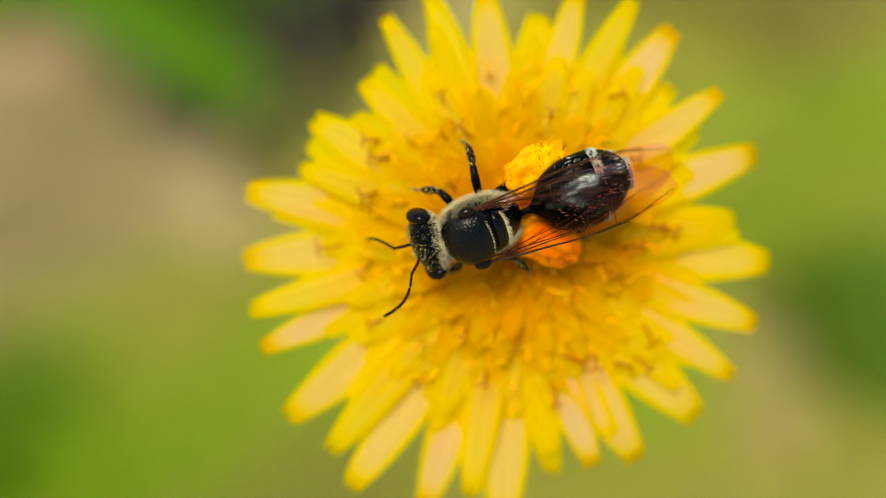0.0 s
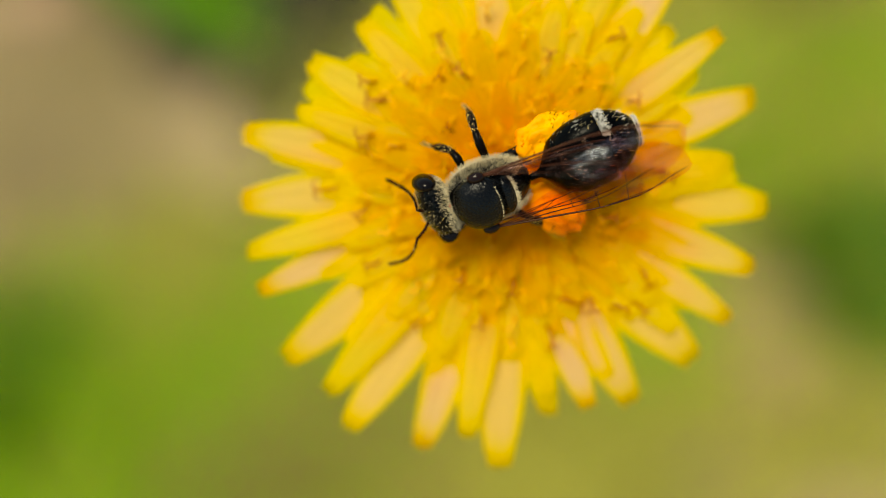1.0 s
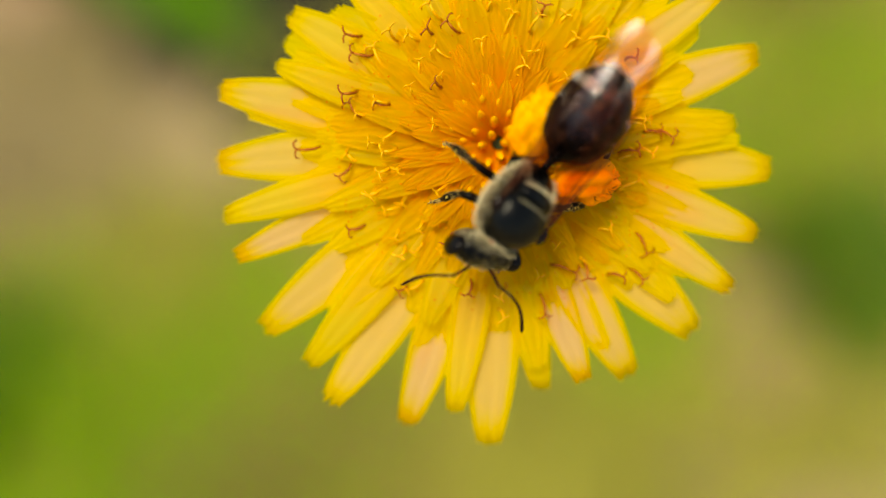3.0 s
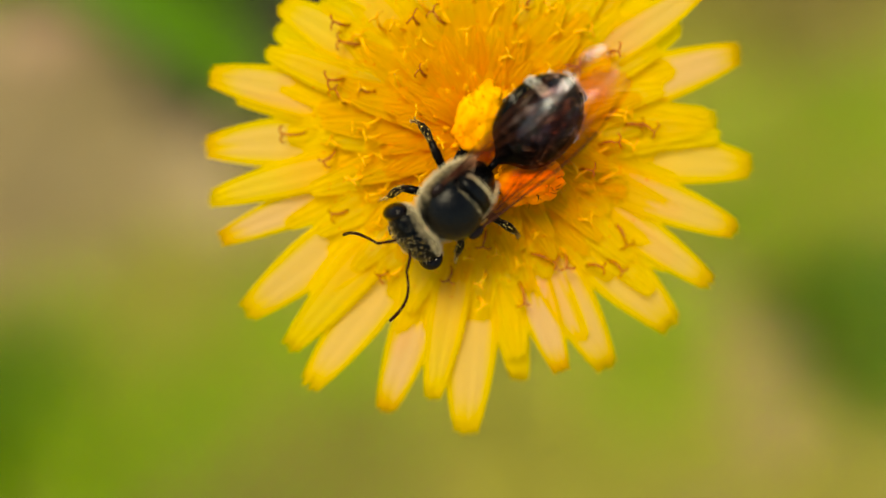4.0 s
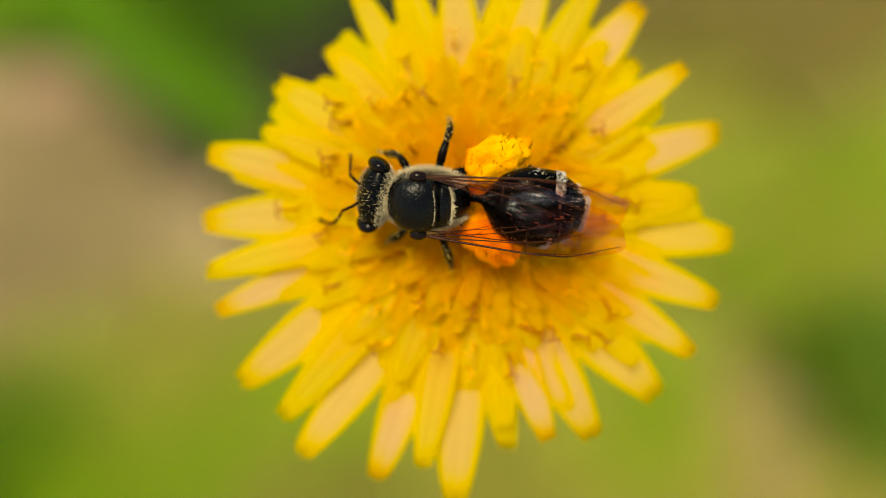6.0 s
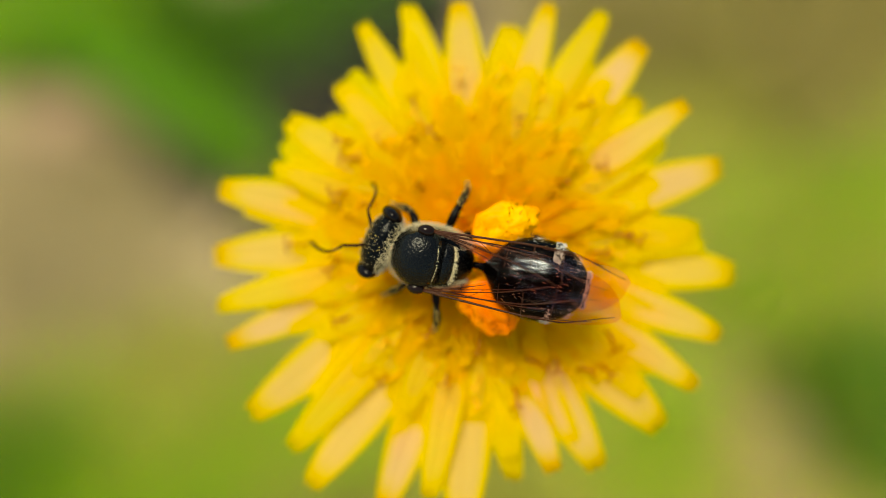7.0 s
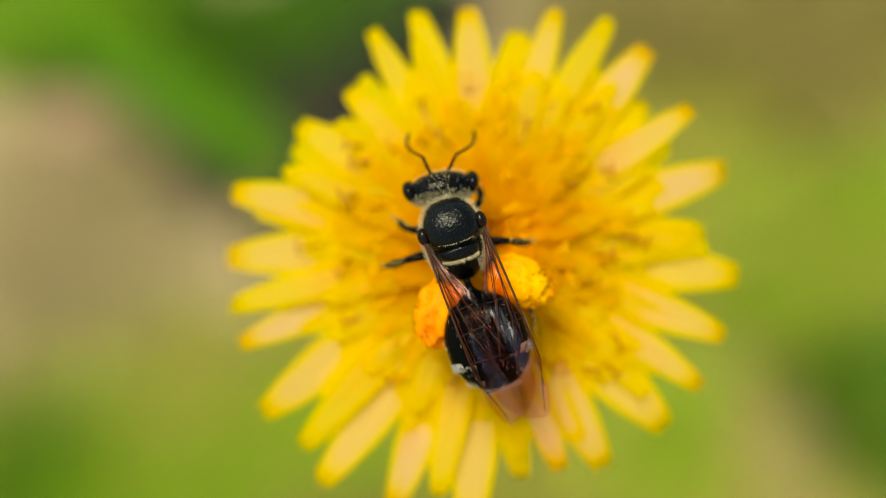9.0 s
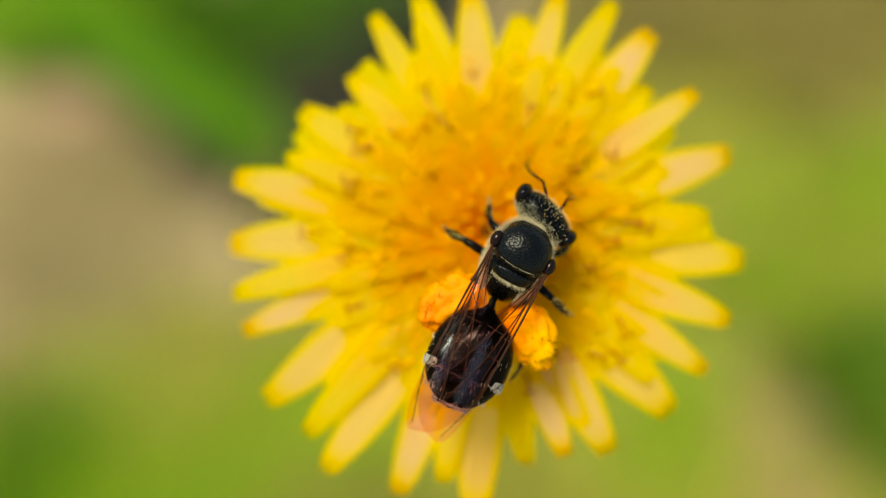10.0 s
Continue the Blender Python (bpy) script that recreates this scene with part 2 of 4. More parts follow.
def hair(soup, root, way, length, width):
    """One tapered, slightly bent hair; all in millimetres."""
    way = Vector(way).normalized()
    side = way.orthogonal().normalized()
    other = way.cross(side)
    root = Vector(root)
    bend = (side * random.uniform(-0.3, 0.3) + other * random.uniform(-0.3, 0.3)) * length
    base = [root + (side * math.cos(a) + other * math.sin(a)) * width for a in (0, 2.1, 4.2)]
    mid = [p + way * length * 0.55 + bend * 0.3 - (p - root) * 0.3 for p in base]
    soup.add(base + mid + [root + way * length + bend], [(0, 1, 4, 3), (1, 2, 5, 4), (2, 0, 3, 5), (3, 4, 6), (4, 5, 6), (5, 3, 6)])


def grain(soup, centre, size):
    """One pollen grain: a small blunt eight-sided bead."""
    c = Vector(centre)
    k = size * random.uniform(0.8, 1.2)
    ring = [c + Vector((k * math.cos(a), k * math.sin(a), z * k)) for z in (-0.45, 0.45) for a in (0, 1.257, 2.513, 3.77, 5.027)]
    soup.add(ring + [c - Vector((0, 0, k)), c + Vector((0, 0, k))],
             [(i, (i + 1) % 5, 5 + (i + 1) % 5, 5 + i) for i in range(5)] + [((i + 1) % 5, i, 10) for i in range(5)] + [(5 + i, 5 + (i + 1) % 5, 11) for i in range(5)])


FINE = {}


def on_loft(keys, u, a, power=2.0):
    """The point and outward way of a loft at u along it and angle a round it."""
    if id(keys) not in FINE:
        FINE[id(keys)] = spline(keys, 200)
    s = FINE[id(keys)]
    i = int(u * 199)
    y, w, top, bottom = s[i]
    y2, w2, top2, bottom2 = s[i + 1]
    c, sn = math.cos(a), math.sin(a)
    half = (top - bottom) / 2
    p = Vector((w * c, y, (top + bottom) / 2 + half * sn))
    n = Vector((c / max(w, 0.05), 0, sn / max(half, 0.05))).normalized()
    slope = (w2 - w) / max(abs(y2 - y), 1e-4)
    n.y = -slope * (1 if y2 > y else -1)
    return p, n.normalized()


# ---- ground ----
def ground_sheet():
    bm = bmesh.new()
    steps = [-400, -60, -8, -1.5] + [-0.5 + 0.02 * i for i in range(51)] + [1.5, 8, 60, 400]
    grid = [[bm.verts.new((x, y, 0.006 * noise.noise(Vector((x * 25, y * 25, 0))) + 0.003 * noise.noise(Vector((x * 90, y * 90, 3))) if abs(x) < 1 and abs(y) < 1 else 0))
             for x in steps] for y in steps]
    for r, q in zip(grid, grid[1:]):
        for i in range(len(steps) - 1):
            bm.faces.new((r[i], r[i + 1], q[i + 1], q[i]))
    ob = new("ground", finish("ground", bm, M_SOIL))
    tagged(ob, "dry tan soil with rough relief between tufts of grass", "ground", kind="structure")


ground_sheet()


def grass_patch(x, y, radius, count, height, material, label, lean=0.5):
    bm = bmesh.new()
    for _ in range(count):
        r, a = radius * math.sqrt(random.random()), random.uniform(0, 6.283)
        r *= 1 + 0.35 * noise.noise(Vector((math.cos(a) * 1.7 + x * 50, math.sin(a) * 1.7, y * 50)))
        root = Vector((r * math.cos(a), r * math.sin(a), -0.004))
        face = random.uniform(0, 6.283)
        out = Vector((math.cos(face), math.sin(face), 0))
        side = Vector((-out.y, out.x, 0))
        h, w, bend = height * random.uniform(0.5, 1.2), random.uniform(0.0008, 0.0017), lean * random.uniform(0.4, 1.6)
        last = None
        for k in range(4):
            u = k / 3
            p = root + Vector((0, 0, 1)) * h * u * (1 - 0.3 * bend * u) + out * h * bend * u * u
            half = side * w * (1 - u ** 2 * 0.92)
            row = (bm.verts.new(p - half), bm.verts.new(p + half + Vector((0, 0, 0.0003))))
            if last:
                bm.faces.new((last[0], last[1], row[1], row[0]))
            last = row
    ob = new("grass_tuft", finish("grass_tuft", bm, material))
    ob.matrix_basis = pose(x, y, 0)
    return tagged(ob, label, "grass", "turf below the flower", "stuff")


for px, py, radius, count, height, kind in [
    (-0.1162, 0.1461, 0.0300, 350, 0.012, "t"),
    (-0.0848, 0.1605, 0.0250, 250, 0.012, "t"),
    (-0.1123, 0.1283, 0.0280, 250, 0.012, "t"),
    (-0.0828, 0.1293, 0.0260, 220, 0.012, "t"),
    (-0.1040, 0.1047, 0.0300, 300, 0.014, "t"),
    (-0.0729, 0.1058, 0.0300, 350, 0.014, "t"),
    (-0.0851, 0.0944, 0.0300, 350, 0.014, "t"),
    (-0.0645, 0.0818, 0.0260, 450, 0.020, "o"),
    (-0.0905, 0.0355, 0.0340, 500, 0.022, "g"),
    (-0.0388, 0.0561, 0.0320, 800, 0.022, "g"),
    (-0.0665, 0.0387, 0.0350, 500, 0.022, "g"),
    (-0.0894, 0.0699, 0.0300, 420, 0.018, "o"),
    (-0.1262, 0.0809, 0.0350, 400, 0.014, "t"),
    (-0.0137, 0.0613, 0.0300, 400, 0.020, "o"),
    (0.0224, 0.0639, 0.0300, 500, 0.020, "o"),
    (0.0410, 0.0741, 0.0180, 250, 0.020, "g"),
    (0.0456, 0.0857, 0.0140, 200, 0.020, "g"),
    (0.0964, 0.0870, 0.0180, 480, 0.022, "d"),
    (0.0853, 0.1336, 0.0300, 500, 0.018, "g"),
    (0.1032, 0.1769, 0.0450, 700, 0.018, "o"),
    (0.0683, 0.1920, 0.0400, 600, 0.018, "o"),
    (0.0755, 0.1116, 0.0350, 450, 0.018, "o"),
    (0.1211, 0.1395, 0.0350, 500, 0.020, "o"),
    (0.0368, 0.2206, 0.0300, 300, 0.020, "t"),
    (0.0640, 0.0622, 0.0300, 200, 0.015, "o"),
    (-0.0131, 0.0509, 0.0400, 600, 0.020, "o"),
    (-0.0568, 0.0468, 0.0400, 600, 0.020, "o"),
    (0.0121, 0.0405, 0.0500, 600, 0.020, "o"),
    (-0.0875, 0.0432, 0.0500, 700, 0.020, "g"),
    (0.0621, 0.0484, 0.0500, 600, 0.020, "o"),
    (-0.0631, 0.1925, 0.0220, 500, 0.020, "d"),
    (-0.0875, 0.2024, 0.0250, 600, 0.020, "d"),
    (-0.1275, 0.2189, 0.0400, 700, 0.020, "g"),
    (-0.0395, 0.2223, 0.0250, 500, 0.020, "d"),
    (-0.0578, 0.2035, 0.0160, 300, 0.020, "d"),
    (0.0047, 0.1183, 0.0600, 900, 0.020, "o"),
    (0.0421, 0.1547, 0.0500, 500, 0.020, "o"),
    (-0.0990, 0.1523, 0.0200, 120, 0.012, "t"),
    (0.0980, 0.0706, 0.0300, 300, 0.020, "o"),
    (0.1091, 0.1516, 0.0200, 300, 0.020, "g"),
    (-0.0890, 0.0627, 0.0200, 120, 0.020, "d"),
    (-0.0311, 0.0512, 0.0200, 260, 0.014, "t"),
    (-0.0500, 0.0350, 0.0120, 420, 0.022, "b"),
    (-0.0330, 0.0415, 0.0120, 420, 0.022, "b"),
    (-0.0160, 0.0480, 0.0110, 380, 0.022, "b"),
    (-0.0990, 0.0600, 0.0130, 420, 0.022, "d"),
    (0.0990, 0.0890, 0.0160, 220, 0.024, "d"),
    (0.1130, 0.2190, 0.0260, 900, 0.022, "b"),
    (0.0800, 0.2120, 0.0260, 900, 0.022, "b"),
    (0.0500, 0.2080, 0.0220, 700, 0.022, "b"),
    (0.1000, 0.1850, 0.0200, 500, 0.022, "b"),
]:
    material, label = {
        "g": (M_GRASS, "tuft of fresh green grass blades on soil"),
        "d": (M_GRASS_DARK, "tuft of green grass blades on soil, coloured dark as if shaded"),
        "o": (M_GRASS_OLIVE, "tuft of olive half-dry grass on soil"),
        "b": (M_GRASS_BROWN, "tuft of withered brown grass on soil"),
        "t": (M_GRASS_DRY, "tuft of straw-coloured dry grass on soil")}[kind]
    grass_patch(px, py, radius, count, height, material, label)

# the turf goes on round about
for k in range(36):
    a, d = k * 2.39996, 0.30 + 0.38 * ((k * 7) % 36) / 36
    material, label = ((M_GRASS, "tuft of fresh green grass blades on soil"), (M_GRASS_OLIVE, "tuft of olive half-dry grass on soil"), (M_GRASS_DRY, "tuft of straw-coloured dry grass on soil"))[k % 3]
    grass_patch(d * math.cos(a), 0.08 + d * math.sin(a), random.uniform(0.035, 0.06), 220, 0.022, material, label)


def clod(name, x, y, r, material, label, category):
    bm = bmesh.new()
    ball(bm, (0, 0, 0), (r * 1000, r * 820, r * 300), 24, 14, 0.35)
    ob = new(name, finish(name, bm, material))
    ob.matrix_basis = pose(x, y, 0.002, 0, 0, random.uniform(0, 360))
    tagged(ob, label, category)


# h: dark clods added in place of deep shade; s: stones
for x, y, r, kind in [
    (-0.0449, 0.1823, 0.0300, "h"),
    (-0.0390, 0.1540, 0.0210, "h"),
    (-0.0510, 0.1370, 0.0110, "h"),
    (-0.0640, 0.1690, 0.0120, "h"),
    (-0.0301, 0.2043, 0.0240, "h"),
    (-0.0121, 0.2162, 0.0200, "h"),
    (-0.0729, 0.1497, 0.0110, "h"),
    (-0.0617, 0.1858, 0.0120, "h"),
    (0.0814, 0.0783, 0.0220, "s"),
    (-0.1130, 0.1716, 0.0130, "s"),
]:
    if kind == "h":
        clod("shade_clod", x, y, r, M_DEEP_SHADE, "near-black clod standing in for deep shade on the ground", "soil")
    else:
        clod("stone", x, y, r, M_STONE, "flat pinkish weathered stone in dry soil", "stone")


def broad_leaf(foot, tip, width, lift, label):
    """A strap-like leaf from its foot to its tip, with a raised midrib and a folded blade."""
    foot, tip = Vector(foot), Vector(tip)
    length = (tip - foot).length
    thing = new("broad_leaf")
    way = (tip - foot).normalized()
    side = way.cross(Vector((0, 0, 1))).normalized()
    up = side.cross(way)
    thing.matrix_basis = Matrix.Translation(foot) @ Matrix((side, way, up)).transposed().to_4x4()
    bm = bmesh.new()
    rows = []
    for i in range(15):
        u = i / 14
        w = width * (math.sin(math.pi * min(u * 0.9 + 0.08, 1.0)) ** 0.7) * (1 if u < 0.98 else 0.3)
        rows.append([bm.verts.new((w * s, length * u, lift * math.sin(math.pi * u) + abs(s) * w * 0.45 + 0.002 * noise.noise(Vector((s * 2, u * 6, 1)))))
                     for s in (-1, -0.6, -0.25, 0, 0.25, 0.6, 1)])
    for r, q in zip(rows, rows[1:]):
        for k in range(6):
            bm.faces.new((r[k], r[k + 1], q[k + 1], q[k]))
    bmesh.ops.recalc_face_normals(bm, faces=bm.faces[:])
    bmesh.ops.solidify(bm, geom=bm.faces[:], thickness=0.0004)
    part("blade", bm, M_LEAF, thing)
    bm = bmesh.new()
    tube(bm, [(0, length * 1000 * u, 1000 * lift * math.sin(math.pi * u) + 0.3) for u in (0, 0.2, 0.4, 0.6, 0.8, 0.97)], [1.1, 1.0, 0.8, 0.6, 0.4, 0.15])
    part("midrib", bm, M_STEM, thing, "paler midrib")
    tagged(thing, label, "leaf", "leaves beside the flower")


for foot, tip, width, lift in [
    ((-0.0430, 0.1500, 0.0000), (-0.1079, 0.1753, 0.0300), 0.0095, 0.0060),
    ((-0.0841, 0.2005, 0.0000), (-0.1371, 0.1827, 0.0250), 0.0090, 0.0060),
]:
    broad_leaf(foot, tip, width, lift, "broad green strap leaf arching over the soil")


# ---- the flower ----
flower = tagged(new("flower"), "yellow composite flower head with toothed rays, on a stem", "flower")
flower.matrix_basis = HEAD


def ligule(length, width, rise, droop, cup, seed, teeth=5, taper=0.62, thickness=0.00007):
    """One toothed ray along x with its foot at the origin; millimetres. It climbs by rise and droops at its tip."""
    rng = random.Random(seed)
    bm = bmesh.new()
    uv = bm.loops.layers.uv.new("UVMap")
    nu, nv = 13, 11
    twist = rng.uniform(-0.18, 0.18)
    sway = rng.uniform(-0.05, 0.05)
    fold = rng.uniform(0.6, 1.4)
    tooth = [rng.uniform(0.4, 1.0) for _ in range(teeth + 1)]
    rows = []
    for i in range(nu + 1):
        u = i / nu
        wide = width * 0.5 * (0.42 + 0.58 * math.sin(min(u / 0.60, 1) * math.pi / 2) ** 1.2) * (1 - taper * max(0, (u - 0.62) / 0.38) ** 1.7)
        row = []
        for j in range(nv):
            s = j / (nv - 1) * 2 - 1
            reach = length * u - (0.42 * wide * (0.55 * s * s + 0.45 * s ** 4) * max(0, (u - 0.6) / 0.4) ** 1.5)
            if i == nu:
                reach -= 0.030 * length * (1 - tooth[int((s + 1) / 2 * teeth) % (teeth + 1)]) + (0.022 * length if j % 2 else 0)
            z = rise * (1 - (1 - u) ** 2.2) - droop * u ** 3
            z += cup * wide * (s * s) * fold * (0.6 + 0.4 * math.cos(u * 3)) - 0.05 * math.cos(s * 9.4) * (0.3 + u * 0.6)
            z += twist * s * wide * u
            row.append((Vector((reach, s * wide + sway * length * u * u, z)), (u, j / (nv - 1))))
        rows.append(row)
    verts = [[bm.verts.new(p * MM) for p, _ in row] for row in rows]
    for i in range(nu):
        for j in range(nv - 1):
            f = bm.faces.new((verts[i][j], verts[i + 1][j], verts[i + 1][j + 1], verts[i][j + 1]))
            for loop, (a, b) in zip(f.loops, ((i, j), (i + 1, j), (i + 1, j + 1), (i, j + 1))):
                loop[uv].uv = rows[a][b][1]
    bmesh.ops.recalc_face_normals(bm, faces=bm.faces[:])
    if thickness:
        bmesh.ops.solidify(bm, geom=bm.faces[:], thickness=thickness)
    return bm


RECEPTACLE = 1.0


def ray(mesh, angle, foot_r, foot_z, stretch, wide=1.0, pitch=0.0):
    ob = new("ray_petal", mesh)
    ob.parent = flower
    ob.matrix_basis = pose(foot_r * MM * math.cos(radians(angle)), foot_r * MM * math.sin(radians(angle)), foot_z * MM, 0, -pitch, angle) @ Matrix.Diagonal((stretch, wide, 1, 1))
    return ob


# outer rays: turn in degrees, reach and width in millimetres, how much painted sun pales the blade (0 to 2)
OUTER = [
    (-5.4, 11.49, 2.05, 1),
    (-18.9, 11.41, 1.75, 1),
    (-29.1, 11.39, 1.65, 1),
    (-44.6, 11.08, 2.25, 2),
    (-61.2, 10.82, 1.95, 2),
    (-71.0, 10.13, 1.85, 2),
    (-80.2, 10.20, 1.60, 0),
    (-91.7, 12.18, 2.05, 2),
    (-99.3, 10.92, 1.45, 0),
    (-107.5, 11.97, 1.85, 2),
    (-120.0, 12.38, 2.10, 2),
    (-131.3, 11.70, 1.65, 0),
    (-142.3, 12.07, 2.00, 2),
    (-157.3, 11.65, 1.70, 2),
    (-165.6, 11.60, 1.55, 0),
    (-176.2, 11.50, 1.95, 1),
    (169.1, 11.52, 1.85, 1),
    (161.2, 9.49, 1.35, 0),
    (175.4, 10.21, 1.25, 0),
    (147.4, 9.90, 1.85, 0),
    (131.7, 9.26, 1.50, 0),
    (118.2, 10.95, 1.60, 0),
    (106.8, 11.08, 1.65, 0),
    (95.3, 10.65, 1.70, 1),
    (82.2, 9.80, 1.85, 0),
    (74.8, 11.09, 1.50, 1),
    (65.0, 11.57, 1.60, 0),
    (51.1, 11.57, 1.90, 2),
    (42.1, 9.65, 1.50, 0),
    (34.1, 11.10, 1.75, 1),
    (18.3, 11.51, 2.05, 2),
    (4.8, 9.87, 1.50, 0),
]
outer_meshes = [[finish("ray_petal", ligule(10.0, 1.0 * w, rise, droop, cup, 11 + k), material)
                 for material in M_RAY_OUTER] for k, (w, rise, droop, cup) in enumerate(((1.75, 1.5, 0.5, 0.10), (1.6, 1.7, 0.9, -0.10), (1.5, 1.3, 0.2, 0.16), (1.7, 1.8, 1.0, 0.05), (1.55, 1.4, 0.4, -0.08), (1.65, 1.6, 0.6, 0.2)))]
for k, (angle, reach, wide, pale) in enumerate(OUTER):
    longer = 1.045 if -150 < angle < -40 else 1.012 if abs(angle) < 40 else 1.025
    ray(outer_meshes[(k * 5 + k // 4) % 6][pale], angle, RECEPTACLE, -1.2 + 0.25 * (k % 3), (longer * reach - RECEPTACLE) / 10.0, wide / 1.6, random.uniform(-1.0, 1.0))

# inner tiers: count, reach, width, foot height, rise, material
for tier, (count, reach, wide, foot_z, rise, droop, material) in enumerate((
        (34, 9.6, 1.60, -0.80, 1.20, 0.30, M_RAY_MID), (38, 8.8, 1.50, -0.70, 1.25, 0.28, M_RAY_MID), (40, 7.8, 1.35, -0.60, 1.30, 0.25, M_RAY_MID),
        (44, 6.6, 1.15, -0.50, 1.35, 0.22, M_RAY_IN), (46, 5.4, 0.95, -0.36, 1.42, 0.2, M_RAY_IN), (42, 4.2, 0.80, -0.16, 1.42, 0.15, M_RAY_CORE), (26, 2.9, 0.66, 0.1, 1.38, 0.1, M_RAY_CORE))):
    foot_r = RECEPTACLE * (1 - tier * 0.12)
    meshes = [finish("ray_petal", ligule(reach - foot_r, wide * random.uniform(0.85, 1.15), rise * random.uniform(0.9, 1.12), droop * random.uniform(0.2, 1.6), random.uniform(0.0, 0.08), 100 + tier * 10 + k, 5, 0.56 + 0.02 * tier, 0.0), material) for k in range(5)]
    for k in range(count):
        ray(meshes[(k * 3 + tier) % 5], (k + 0.5 * (tier % 2)) * 360 / count + random.uniform(-6, 6), foot_r, foot_z + random.uniform(-0.08, 0.08), random.uniform(0.78, 1.08), random.uniform(0.8, 1.15), random.uniform(-1.2, 1.2))


def height_at(r):
    """About how high the tiers stand at r millimetres from the middle."""
    return float(np.interp(r, [0, 1.5, 2.9, 4.0, 5.2, 6.5, 7.9, 9.3, 11], [1.65, 1.6, 1.5, 1.35, 1.2, 1.0, 0.8, 0.5, 0.1]))


def style_mesh(seed, material):
    """A stalk with two curled branches at its top, knobbly with pollen."""
    rng = random.Random(seed)
    bm = bmesh.new()
    lean = rng.uniform(0.1, 0.5)
    stalk = [(lean * u * u, 0.1 * math.sin(u * 3), 1.15 * u) for u in (0, 0.35, 0.7, 1.0)]
    tube(bm, stalk, [0.07, 0.085, 0.08, 0.06], 6)
    top = Vector(stalk[-1])
    for sign in (1, -1):
        turn = rng.uniform(1.6, 3.4)
        pts = []
        for k in range(6):
            a = k / 5 * turn
            pts.append(top + Vector((0.10 * math.sin(a * 0.5), sign * 0.22 * (1 - math.cos(a)), 0.22 * math.sin(a))))
        tube(bm, pts, [0.055, 0.055, 0.05, 0.05, 0.045, 0.025], 5)
        for p in pts[1:]:
            for _ in range(2):
                ball(bm, (p.x + rng.uniform(-.05, .05), p.y + rng.uniform(-.05, .05), p.z + rng.uniform(-.05, .05)), (0.035, 0.035, 0.035), 5, 4)
    return finish("style", bm, material)


style_meshes = [style_mesh(k, M_STYLE if k % 4 else M_STYLE_GOLD) for k in range(8)]
def style(mesh, r, a, sink, tilt, size):
    ob = new("style", mesh)
    ob.parent = flower
    ob.matrix_basis = pose(r * MM * math.cos(radians(a)), r * MM * math.sin(radians(a)), (height_at(r) - sink) * MM, 0, tilt, a + random.uniform(-50, 50)) @ Matrix.Diagonal((1, 1, random.uniform(0.6, 1.0), 1)) @ Matrix.Scale(size, 4)


for k in range(42):
    style(style_meshes[k % 8], 2.6 + 4.6 * math.sqrt((k + 0.5) / 42) + random.uniform(-0.5, 0.5), k * 137.508 + random.uniform(-12, 12), 0.40, random.uniform(0, 60), 0.80)
gold_meshes = [style_mesh(20 + k, M_STYLE_GOLD) for k in range(5)]
for k in range(70):
    style(gold_meshes[k % 5], 1.2 + 4.6 * math.sqrt((k + 0.5) / 70) + random.uniform(-0.3, 0.3), k * 137.508 + 60, 0.45, random.uniform(0, 70), random.uniform(0.6, 0.85))

bm = Soup()
for _ in range(500):
    r, a = 7.2 * math.sqrt(random.uniform(0.04, 1)), random.uniform(0, 6.283)
    grain(bm, (r * math.cos(a), r * math.sin(a), height_at(r) + random.uniform(-0.35, 0.25)), random.uniform(0.018, 0.04))
part("pollen_dust", bm, M_POLLEN, flower, "loose orange pollen on the rays", kind="stuff")

# pale unopened florets in the middle
bud_mesh = finish("bud_floret", tube(bmesh.new(), [(0, 0, 0), (0, 0, 1.0), (0.05, 0, 1.8), (0.12, 0, 2.2)], [0.14, 0.19, 0.15, 0.03], 8), M_BUD)
for k in range(44):
    r, a = 1.8 * math.sqrt((k + 0.5) / 44), k * 137.508
    ob = new("bud_floret", bud_mesh)
    ob.parent = flower
    ob.matrix_basis = pose(r * MM * math.cos(radians(a)), r * MM * math.sin(radians(a)), (-0.55 + random.uniform(-0.25, 0.1)) * MM, 0, 8 * r, a)

bm = bmesh.new()
ball(bm, (0, 0, -2.1), (2.6, 2.6, 1.9), 24, 14, 0.05)
part("receptacle", bm, M_GREEN, flower, "green swollen cup under the rays")
bract_mesh = finish("bract", ligule(5.0, 1.3, 1.2, 0.2, 0.3, 900), M_GREEN)
for k in range(16):
    a = k * 22.5
    ob = new("bract", bract_mesh)
    ob.parent = flower
    ob.matrix_basis = pose(1.6 * MM * math.cos(radians(a)), 1.6 * MM * math.sin(radians(a)), -3.0 * MM, 0, -28 if k % 2 else -10, a) @ Matrix.Diagonal((0.8, 1, 1, 1))
foot = HEAD.inverted() @ Vector((0.012, 0.06, 0.0))
bm = bmesh.new()
neck = Vector((0, 0, -3.6))
base = foot / MM
pull = HEAD.to_3x3().inverted() @ Vector((0, 0, -70.0))
stem_points = []
for k in range(13):
    u = k / 12
    p1, p2 = neck + Vector((0, 0, -45.0)), base - pull
    stem_points.append(neck * (1 - u) ** 3 + 3 * p1 * u * (1 - u) ** 2 + 3 * p2 * u * u * (1 - u) + base * u ** 3)
tube(bm, stem_points, [1.1] * 4 + [1.2] * 5 + [1.4] * 4, 12)
part("stem", bm, M_STEM, flower, "slender green stem")


